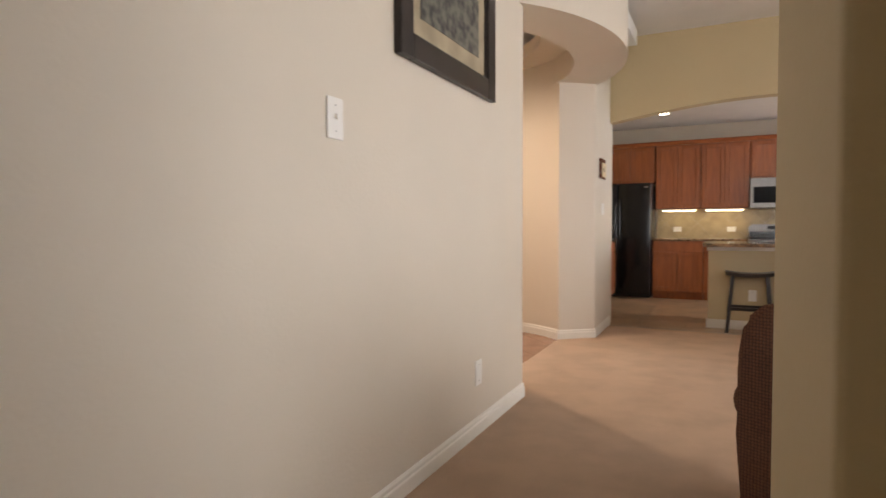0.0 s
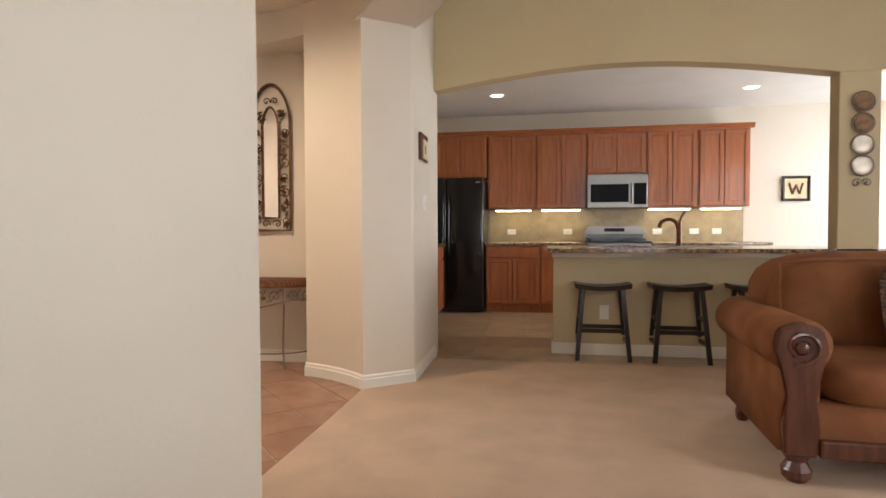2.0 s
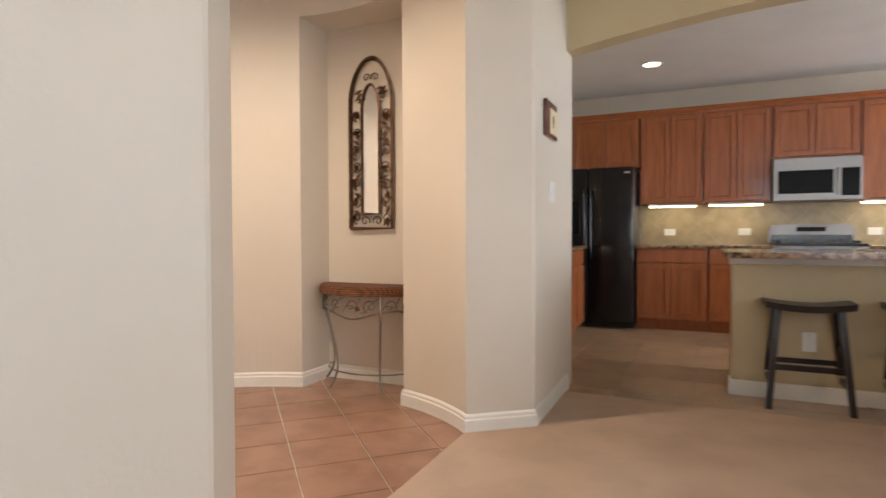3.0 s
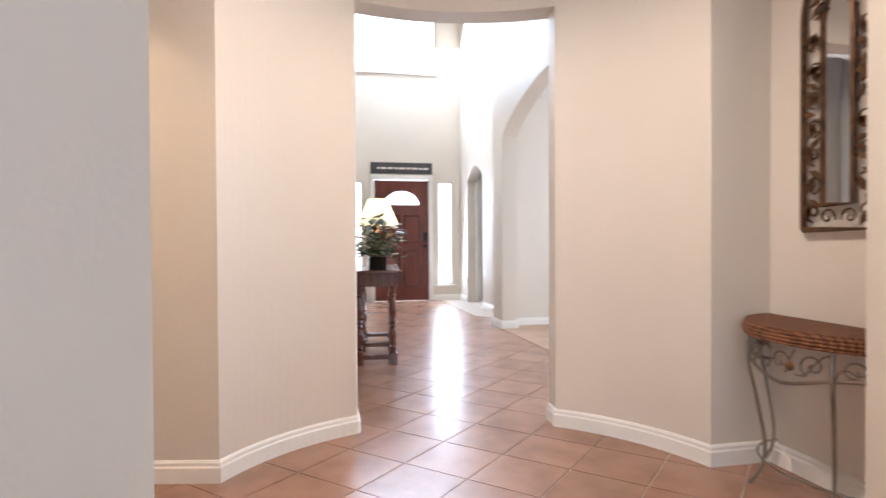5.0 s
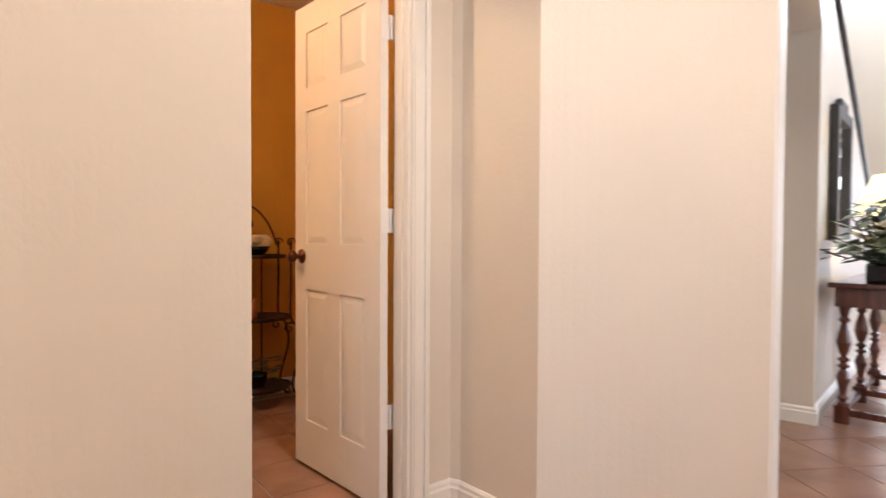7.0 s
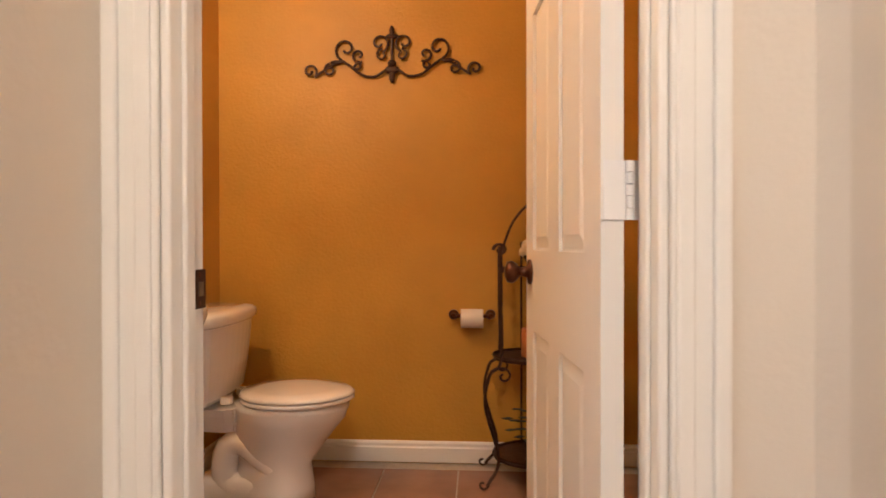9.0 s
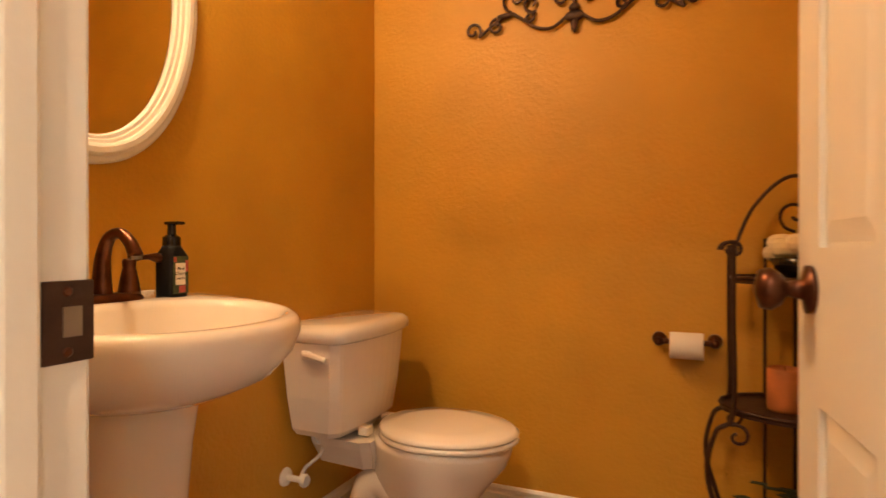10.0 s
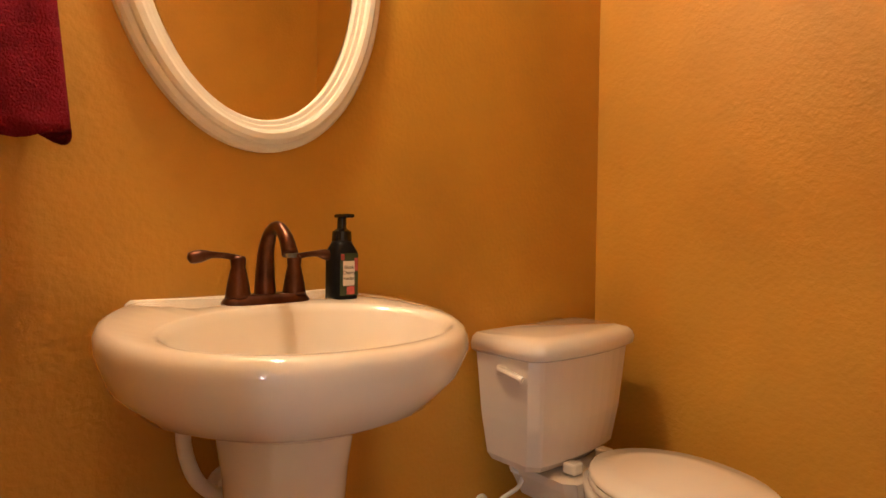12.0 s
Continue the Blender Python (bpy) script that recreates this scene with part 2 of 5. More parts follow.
def puff(x0, y0, z0, x1, y1, z1, power=3.2, nu=20, nv=12):
    """A stuffed, rounded block."""
    bm = bmesh.new()
    c = Vector(((x0 + x1) / 2, (y0 + y1) / 2, (z0 + z1) / 2))
    s = Vector((abs(x1 - x0) / 2, abs(y1 - y0) / 2, abs(z1 - z0) / 2))
    e = 2 / power

    def sp(v):
        return math.copysign(abs(v) ** e, v)
    rings = []
    for j in range(1, nv):
        th = math.pi * j / nv - math.pi / 2
        rings.append([bm.verts.new((c.x + s.x * sp(math.cos(th)) * sp(math.cos(2 * math.pi * i / nu)), c.y + s.y * sp(math.cos(th)) * sp(math.sin(2 * math.pi * i / nu)), c.z + s.z * sp(math.sin(th)))) for i in range(nu)])
    lo, hi = bm.verts.new((c.x, c.y, c.z - s.z)), bm.verts.new((c.x, c.y, c.z + s.z))
    for a, b in zip(rings, rings[1:]):
        for i in range(nu):
            bm.faces.new((a[i], a[(i + 1) % nu], b[(i + 1) % nu], b[i]))
    for i in range(nu):
        bm.faces.new((lo, rings[0][i], rings[0][(i + 1) % nu]))
        bm.faces.new((hi, rings[-1][(i + 1) % nu], rings[-1][i]))
    return bm


def room(*a):
    """A pose in the powder room's own axes."""
    return ROOM @ pose(*a)


def rp(x, y):
    v = ROOM @ Vector((x, y, 0))
    return (v.x, v.y)


def in_room(o):
    o.matrix_world = ROOM
    return o


def frame_bars(w, h, b, t, y=0.0):
    return B((-w / 2, y - t, -h / 2, -w / 2 + b, y, h / 2), (w / 2 - b, y - t, -h / 2, w / 2, y, h / 2), (-w / 2 + b, y - t, -h / 2, w / 2 - b, y, -h / 2 + b), (-w / 2 + b, y - t, h / 2 - b, w / 2 - b, y, h / 2), bevel=0.006)


def structure(name, bm, material, label, category="wall", smooth=False):
    return tagged(part(name, bm, material, None, "", smooth), label, category, "", "structure")


def arc(cx, cy, r, a0, a1, n=24):
    return [(cx + r * math.cos(radians(a0 + (a1 - a0) * i / n)), cy + r * math.sin(radians(a0 + (a1 - a0) * i / n))) for i in range(n + 1)]


def base_run(pts, flip=1):
    """A moulded baseboard along a line of points, standing on its left side (flip 1) or right side (flip -1)."""
    bm = bmesh.new()
    prof = [(0, 0), (0.016, 0), (0.016, 0.065), (0.011, 0.072), (0.011, 0.085), (0.004, 0.095), (0, 0.095)]
    p = [Vector((*q, 0)) for q in pts]
    rows = []
    for i, q in enumerate(p):
        d0 = (q - p[i - 1]).normalized() if i else (p[1] - q).normalized()
        d1 = (p[i + 1] - q).normalized() if i < len(p) - 1 else d0
        n0, n1 = Vector((-d0.y, d0.x, 0)), Vector((-d1.y, d1.x, 0))
        nn = (n0 + n1).normalized()
        k = flip / max(0.4, nn.dot(n0))
        rows.append([bm.verts.new(q + nn * (k * a) + Vector((0, 0, z))) for a, z in prof])
    m = len(prof)
    for a, b in zip(rows, rows[1:]):
        for k in range(m):
            bm.faces.new((a[k], a[(k + 1) % m], b[(k + 1) % m], b[k]))
    bm.faces.new(rows[0]), bm.faces.new(rows[-1])
    return bm


def clip_poly(poly, x0, y0, x1, y1):
    for axis, lim, s in ((0, x0, 1), (0, x1, -1), (1, y0, 1), (1, y1, -1)):
        out = []
        for i in range(len(poly)):
            a, b = poly[i - 1], poly[i]
            da, db = s * (a[axis] - lim), s * (b[axis] - lim)
            if (da >= 0) != (db >= 0):
                t = da / (da - db)
                out.append((a[0] + t * (b[0] - a[0]), a[1] + t * (b[1] - a[1])))
            if db >= 0:
                out.append(b)
        poly = out
        if len(poly) < 3:
            return []
    return poly


def tile_polys(x0, y0, x1, y1, size, gap, angle, ox=0.0, oy=0.0):
    """Squares of a turned grid, cut to a rectangle."""
    c, s = math.cos(radians(angle)), math.sin(radians(angle))
    h = (size - gap) / 2
    n = int(math.hypot(x1 - x0, y1 - y0) / size) + 2
    res = []
    mx, my = (x0 + x1) / 2 + ox, (y0 + y1) / 2 + oy
    for i in range(-n, n + 1):
        for j in range(-n, n + 1):
            q = [(mx + c * (i * size + a) - s * (j * size + b), my + s * (i * size + a) + c * (j * size + b)) for a, b in ((-h, -h), (h, -h), (h, h), (-h, h))]
            q = clip_poly(q, x0, y0, x1, y1)
            if q:
                area2 = abs(sum(q[k - 1][0] * q[k][1] - q[k][0] * q[k - 1][1] for k in range(len(q))))
                if area2 > 0.0016:
                    res.append(q)
    return res

# ---------------------------------------------------------------- the shell of the house
CX, CY, RI, RO = -1.55, 4.83, 1.26, 1.68
H = 3.1


def ring_pts(a0, r0, a1, r1, n=18):
    return [(CX + (r0 + (r1 - r0) * i / n) * math.cos(radians(a0 + (a1 - a0) * i / n)), CY + (r0 + (r1 - r0) * i / n) * math.sin(radians(a0 + (a1 - a0) * i / n))) for i in range(n + 1)]


near_arc = ring_pts(-37.2, 1.192, -80.6, 1.182)
door_arc = ring_pts(-128.3, 1.15, -166.3, 1.245)
far_arc = ring_pts(143.9, 1.334, 107.7, 1.30)
pil_arc = ring_pts(69.5, 1.225, 41.7, 1.277)

structure("ground", B((-14, -6, -0.3, 9, 14, -0.1)), GROUT, "bare concrete slab under the house", "ground")
structure("wall_living", prism([(-0.85, -2.2), (-0.318, -2.2), (-0.318, 3.76), (-0.322, 3.776), (-0.333, 3.788)] + near_arc + [rp(-1.396, 3.465), rp(-1.472, 3.465), rp(-1.472, 3.396), rp(-0.648, 3.396), rp(-0.648, 1.5)], -0.1, H), WALL, "smooth beige painted wall with a rounded end")
structure("wall_powder_door", prism([rp(-2.166, 3.396), rp(-2.166, 3.465), rp(-2.355, 3.465), (-2.338, 3.56)] + door_arc + [(-2.775, 4.545), (-2.92, 4.545), rp(-2.95, 3.396)], -0.1, H), WALL, "curved beige wall between the powder room door and the hall")
in_room(structure("wall_powder_header", B((-2.166, 3.396, 2.06, -1.472, 3.465, H)), WALL, "beige wall over the powder room door"))
structure("wall_niche_side", prism([(-2.75, 5.63), (-2.64, 5.62)] + far_arc + [(-1.945, 6.9), (-2.75, 6.9)], -0.1, H), WALL, "curved beige wall between the hall and the niche")
structure("wall_pillar", prism([(-1.12, 6.9)] + [(-1.12, 6.02)] + pil_arc + [(-0.315, 5.90), (-0.304, 5.92), (-0.32, 6.75), (-0.32, 6.9)], -0.1, H), WALL, "faceted beige wall pillar beside the kitchen")
structure("wall_niche_back", B((-1.945, 6.38, -0.1, -1.12, 6.9, H)), WALL, "beige back wall of the niche")
structure("wall_niche_top", prism([(-1.945, 6.38)] + ring_pts(107.7, 1.30, 69.5, 1.225) + [(-1.12, 6.38)], 2.46, H), WALL, "curved beige header over the niche")
structure("soffit", prism(arc(CX, CY, RO, -44, 44, 40) + arc(CX, CY, RI, 44, -44, 40), 2.44, H), WALL, "round beige soffit that juts into the living room", "soffit")
structure("soffit_hall", prism(ring_pts(143.9, 1.334, 193.7, 1.245) + ring_pts(193.7, 1.42, 143.9, 1.50), 2.30, H), WALL, "curved beige header over the way to the hall", "soffit")
structure("soffit_ring", prism(arc(CX, CY, 1.34, 0, 359.9, 60) + arc(CX, CY, 0.98, 359.9, 0, 60), 2.68, 2.80), WALL, "stepped round ring of the tray ceiling", "soffit")
structure("ceiling_rotunda", B((-3.0, 3.3, 2.9, 0.0, 6.4, 3.05)), CEIL, "flat painted ceiling of the round vestibule", "ceiling")
structure("ceiling_living", B((-0.32, -2.3, H, 5.4, 6.9, H + 0.1), (-1.0, 3.0, H, -0.3, 6.9, H + 0.1)), CEIL, "white textured living room ceiling", "ceiling")
structure("ceiling_kitchen", B((-1.4, 6.9, 2.65, 5.5, 10.2, 2.75)), CEIL, "white kitchen ceiling with recessed lamps", "ceiling")

# kitchen side: header with two flat arches, posts
a1 = [(-0.32 + 3.04 * i / 24, 2.21 + 0.15 * math.sin(math.pi * i / 24)) for i in range(25)]
a2 = [(3.0 + 1.8 * i / 16, 2.21 + 0.15 * math.sin(math.pi * i / 16)) for i in range(17)]
structure("wall_kitchen_arch", prism([(-0.32, H)] + a1 + a2 + [(5.2, 2.21), (5.2, H)], 6.75, 6.9, "y"), TAN, "tan painted wall with a wide flat arch into the kitchen")
structure("wall_kitchen_post", B((2.72, 6.75, -0.1, 3.0, 6.9, 2.21), (4.8, 6.75, -0.1, 5.2, 6.9, 2.21), bevel=0.008), TAN, "tan painted post between two openings")
structure("wall_kitchen_back", B((-1.4, 10.05, -0.1, 5.5, 10.2, 2.75)), WALL, "beige painted back wall of the kitchen")
structure("wall_kitchen_left", B((-1.4, 6.9, -0.1, -1.25, 10.05, 2.7)), TAN, "tan painted side wall of the kitchen")
structure("wall_kitchen_right", B((5.4, 6.9, -0.1, 5.5, 7.2, 2.7), (5.4, 9.6, -0.1, 5.5, 10.05, 2.7), (5.4, 7.2, -0.1, 5.5, 9.6, 0.4), (5.4, 7.2, 2.35, 5.5, 9.6, 2.7)), WALL, "pale wall with a wide breakfast window")
structure("wall_living_right", B((5.2, -2.2, -0.1, 5.3, 0.4, H), (5.2, 4.0, -0.1, 5.3, 6.9, H), (5.2, 0.4, -0.1, 5.3, 4.0, 0.6), (5.2, 0.4, 2.6, 5.3, 4.0, H)), WALL, "beige living room wall with a window")
structure("wall_living_rear", B((-0.85, -2.3, -0.1, 1.7, -2.2, H), (4.1, -2.3, -0.1, 5.3, -2.2, H), (1.7, -2.3, -0.1, 4.1, -2.2, 0.6), (1.7, -2.3, 2.6, 4.1, -2.2, H)), WALL, "beige rear wall with a window")
structure("wall_entry_pier", B((0.885, 0.74, -0.1, 1.02, 1.23, H), bevel=0.006), TAN, "tan painted end of a wall pier")
structure("wall_entry_jamb", B((0.915, -0.6, -0.1, 1.02, 0.74, H)), TAN, "tan painted wall behind the pier")

# hall and foyer
FH = 5.3
pas = [(-4.3 + 1.38 * i / 16, 2.17 + 0.30 * math.sin(math.pi * i / 16)) for i in range(17)]
structure("wall_passage_arch", prism([(-4.3, FH)] + pas + [(-2.92, FH)], 4.40, 4.545, "y"), WALL, "white-lit hall wall with an arched side passage")
structure("wall_passage_end", B((-4.42, 3.4, -0.1, -4.3, 4.545, FH), bevel=0.006), WALL, "pale end wall of the side passage")
rake = bmesh.new()
rk = [[rake.verts.new((x, y + d, z)) for x, y, z in ((-7.3, 4.765, 0.0), (-7.3, 4.765, 1.05), (-4.42, 4.545, 2.62), (-4.42, 4.545, 0.0))] for d in (0.0, -0.10)]
rake.faces.new(rk[0]), rake.faces.new(rk[1])
for i in range(4):
    rake.faces.new((rk[0][i], rk[0][(i + 1) % 4], rk[1][(i + 1) % 4], rk[1][i]))
structure("wall_stair_rake", rake, WALL, "pale raked half wall beside the stairs")
structure("wall_stairwell", B((-9.5, 3.3, -0.1, -2.9, 3.4, FH)), WALL, "pale stairwell wall")
hall_arch = [(-6.0 + 3.1 * i / 24, 2.22 + 0.42 * math.sin(math.pi * i / 24) ** 0.8) for i in range(25)]
small = [(-8.95 + 0.9 * i / 14, 2.02 + 0.2 * math.sin(math.pi * i / 14)) for i in range(15)]
structure("wall_hall_right", prism([(-6.35, FH), (-6.35, -0.1), (-6.0, -0.1)] + hall_arch + [(-2.9, -0.1), (-2.75, -0.1), (-2.75, FH)], 6.42, 6.6, "y"), WALL, "pale hall wall with a wide arch into the dining room")
structure("wall_foyer_right", prism([(-9.4, FH), (-9.4, -0.1), (-8.95, -0.1)] + small + [(-8.05, -0.1), (-6.35, -0.1), (-6.35, FH)], 6.78, 6.95, "y"), WALL, "pale foyer wall with a small arched doorway")
structure("wall_foyer_return", B((-6.35, 6.6, -0.1, -6.32, 6.95, FH)), WALL, "pale return of the foyer wall")
structure("wall_foyer_front", B((-9.5, 3.4, -0.1, -9.4, 4.86, FH), (-9.5, 5.08, 0, -9.4, 5.27, 2.08), (-9.5, 4.86, -0.1, -9.4, 5.08, 0.27), (-9.5, 4.86, 2.05, -9.4, 5.08, 2.08), (-9.5, 6.21, -0.1, -9.4, 6.365, 2.08), (-9.5, 6.365, -0.1, -9.4, 6.64, 0.27), (-9.5, 6.365, 2.05, -9.4, 6.64, 2.08), (-9.5, 6.64, -0.1, -9.4, 7.0, FH),
                                (-9.5, 4.86, 2.08, -9.4, 6.64, 3.9), (-9.5, 4.86, 3.9, -9.4, 4.95, FH), (-9.5, 6.35, 3.9, -9.4, 6.64, FH), (-9.5, 4.95, 5.15, -9.4, 6.35, FH)), WALL, "tall pale front wall with a door and windows")
structure("wall_hall_end", B((-2.9, 4.4, H, -2.8, 6.6, FH)), WALL, "pale upper wall over the vestibule")
structure("ceiling_foyer", B((-9.6, 3.2, FH, -2.7, 7.0, FH + 0.1)), CEIL, "high white foyer ceiling", "ceiling")
structure("wall_side_room", B((-9.3, 7.6, -0.1, -7.6, 7.7, 2.7), (-9.4, 6.95, -0.1, -9.3, 7.7, 2.7), (-7.6, 6.95, -0.1, -7.5, 7.7, 2.7)), WHITE, "white side lobby behind the small arch")
structure("wall_dining", B((-6.32, 6.6, -0.1, -6.2, 9.8, 2.75), (-2.87, 6.9, -0.1, -2.75, 9.8, 2.75), (-6.32, 9.8, -0.1, -5.6, 9.9, 2.75), (-3.2, 9.8, -0.1, -2.75, 9.9, 2.75), (-5.6, 9.8, -0.1, -3.2, 9.9, 0.7), (-5.6, 9.8, 2.3, -3.2, 9.9, 2.75)), WALL, "beige dining room walls with an added window")
structure("ceiling_dining", B((-6.32, 6.6, 2.75, -2.7, 9.9, 2.85), (-9.5, 6.95, 2.75, -6.32, 7.8, 2.85)), CEIL, "white dining room ceiling", "ceiling")

# powder room
in_room(structure("wall_powder_sink", B((-0.69, 1.495, -0.1, -0.65, 3.394, 2.6)), ORANGE, "burnt orange wall with a sponged finish"))
in_room(structure("wall_powder_back", B((-2.75, 1.495, -0.1, -0.69, 1.595, 2.6)), ORANGE, "burnt orange back wall"))
in_room(structure("wall_powder_right", B((-2.75, 1.595, -0.1, -2.65, 3.394, 2.6)), ORANGE, "burnt orange side wall behind the door"))
in_room(structure("wall_powder_front", B((-2.65, 3.375, -0.1, -2.170, 3.394, 2.6), (-1.468, 3.375, -0.1, -0.69, 3.394, 2.6), (-2.170, 3.375, 2.06, -1.468, 3.394, 2.6)), ORANGE, "burnt orange wall round the door"))
in_room(structure("ceiling_powder", B((-2.75, 1.495, 2.5, -0.65, 3.394, 2.6)), CEIL, "white powder room ceiling", "ceiling"))

# carpets
structure("carpet", prism([(-0.322, -2.2), (5.2, -2.2), (5.2, 6.64), (-0.325, 6.64), (-0.31, 5.92), (-0.60, 5.685), (-0.59, 5.0), (-0.60, 4.11), (-0.33, 3.79)], -0.05, 0.008), CARPET, "tan cut-pile carpet in the living room", "carpet")
structure("carpet_dining", B((-6.2, 6.42, -0.05, -2.8, 9.8, 0.008)), CARPET, "pale tan carpet of the dining room", "carpet")

# baseboards
for run, fl in (([(-0.318, -2.2), (-0.318, 3.76), (-0.333, 3.788)] + near_arc + [rp(-1.394, 3.49)], -1),
                ([rp(-2.243, 3.465), rp(-2.355, 3.465), (-2.338, 3.56)] + door_arc + [(-2.775, 4.545), (-2.92, 4.545)], -1),
                ([(-2.75, 5.63), (-2.64, 5.62)] + far_arc + [(-1.945, 6.38), (-1.12, 6.38), (-1.12, 6.02)] + pil_arc + [(-0.306, 5.91), (-0.32, 6.75)], -1),
                ([(-4.42, 3.42), (-4.3, 3.42), (-4.3, 4.545), (-4.42, 4.546), (-7.3, 4.766)], -1),
                ([(-9.4, 6.29), (-9.4, 6.78), (-8.97, 6.78)], -1), ([(-8.03, 6.78), (-6.35, 6.78), (-6.35, 6.42), (-6.0, 6.42), (-6.0, 6.6), (-6.2, 6.6), (-6.2, 9.8)], -1),
                ([rp(-0.69, 3.37), rp(-0.69, 1.595), rp(-2.65, 1.595), rp(-2.65, 3.37)], -1),
                ([(0.92, 1.23), (0.885, 1.23), (0.885, 0.74)], -1)):
    structure("baseboard", base_run(run, fl), WHITE, "white moulded wooden baseboard", "baseboard")

# door casings
def casing(name, pieces, label="white moulded door casing"):
    return structure(name, B(*pieces, bevel=0.004), WHITE, label, "trim")


def door_casing(x, d):
    """Stepped casing beside the opening: x its inner edge, d the way outwards."""
    return [(x, 3.466, 0, x + d * 0.074, 3.479, 2.12), (x + d * 0.006, 3.478, 0, x + d * 0.030, 3.486, 2.115), (x + d * 0.052, 3.478, 0, x + d * 0.074, 3.490, 2.12)]


in_room(casing("trim_powder", door_casing(-1.472, 1) + door_casing(-2.166, -1) + [(-2.240, 3.466, 2.06, -1.398, 3.487, 2.13)]))
in_room(casing("trim_powder_jamb", [(-1.486, 3.372, 0, -1.4715, 3.470, 2.06), (-2.1665, 3.372, 0, -2.152, 3.470, 2.06), (-1.494, 3.412, 0, -1.486, 3.440, 2.05), (-2.152, 3.412, 0, -2.144, 3.440, 2.05), (-2.153, 3.372, 2.045, -1.485, 3.470, 2.06)], "white painted door jamb with a stop"))
casing("trim_front_door", [(-9.398, 5.20, 0, -9.375, 5.275, 2.15), (-9.398, 6.205, 0, -9.375, 6.28, 2.15), (-9.398, 5.20, 2.075, -9.37, 6.28, 2.15)])
casing("trim_side_lobby", [(-8.11, 6.92, 0, -8.05, 6.99, 2.02), (-8.95, 6.92, 0, -8.89, 6.99, 2.02)])

strike = thing("strike_plate", room(-1.4865, 3.402, 0.938), "dark bronze strike plate set into the white jamb", "strike plate")
part("plate", B((-0.003, -0.030, -0.030, -0.0005, 0.008, 0.030), bevel=0.001), IRON, strike)
for s in (-1, 1):
    part("screw", lathe([(0.004, 0), (0.003, 0.001)], 8), BRONZE, strike).matrix_local = pose(-0.003, -0.010, s * 0.022, 0, -90, 0)
part("latch_hole", B((-0.0042, -0.020, -0.011, -0.0028, -0.006, 0.011)), SILVER, strike)


# windows: frame, panes and the bright outdoors behind
def window(name, x0, y0, z0, x1, y1, z1, label, nx=1, nz=1):
    w = thing(name, pose((x0 + x1) / 2, (y0 + y1) / 2, z0), label, "window", "", "structure")
    dx, dy, hh = (x1 - x0) / 2, (y1 - y0) / 2, z1 - z0
    along_y = dy > dx
    L = dy if along_y else dx

    def bx(a0, b0, a1, b1, t):
        return (-t, a0, b0, t, a1, b1) if along_y else (a0, -t, b0, a1, t, b1)
    f = 0.03
    part("window_frame", B(bx(-L, 0, -L + f, hh, 0.03), bx(L - f, 0, L, hh, 0.03), bx(-L, 0, L, f, 0.03), bx(-L, hh - f, L, hh, 0.03)), WHITE, w)
    for i in range(1, nx):
        part("mullion", B(bx(-L + 2 * L * i / nx - 0.012, f, -L + 2 * L * i / nx + 0.012, hh - f, 0.02)), WHITE, w)
    for i in range(1, nz):
        part("mullion", B(bx(-L + f, hh * i / nz - 0.012, L - f, hh * i / nz + 0.012, 0.018)), WHITE, w)
    p = part("pane", B(bx(-L + f, f, L - f, hh - f, 0.003)), GLASS, w)
    p.visible_shadow = False
    part("window_sill", B(bx(-L - 0.03, -0.03, L + 0.03, -0.002, 0.075), bevel=0.004), WHITE, w)


window("window_1", -9.47, 6.365, 0.27, -9.43, 6.64, 2.05, "tall narrow sidelight full of daylight")
window("window_2", -9.47, 4.86, 0.27, -9.43, 5.08, 2.05, "tall narrow sidelight full of daylight")
window("window_3", -9.47, 4.95, 3.9, -9.43, 6.35, 5.15, "large bright upper window over the front door", 2, 1)
window("window_4", 5.43, 7.2, 0.4, 5.47, 9.6, 2.35, "wide bright breakfast window", 3, 1)
window("window_5", 5.23, 0.4, 0.6, 5.27, 4.0, 2.6, "wide living room window", 3, 1)
window("window_6", 1.7, -2.27, 0.6, 4.1, -2.23, 2.6, "rear living room window", 2, 1)
# added window behind the arch, never in view; holds the dining fill lamp
window("window_7", -5.6, 9.83, 0.7, -3.2, 9.87, 2.3, "unseen dining room window, added to let light in", 2, 1)
structure("backdrop", B((-10.6, 3, -0.3, -10.5, 8, 7), (6.4, -3, -0.3, 6.5, 11, 5), (-7, 11.0, -0.3, -2, 11.1, 5), (0, -3.6, -0.3, 6, -3.5, 5)), OUT, "hazy bright outdoors beyond the windows", "backdrop")


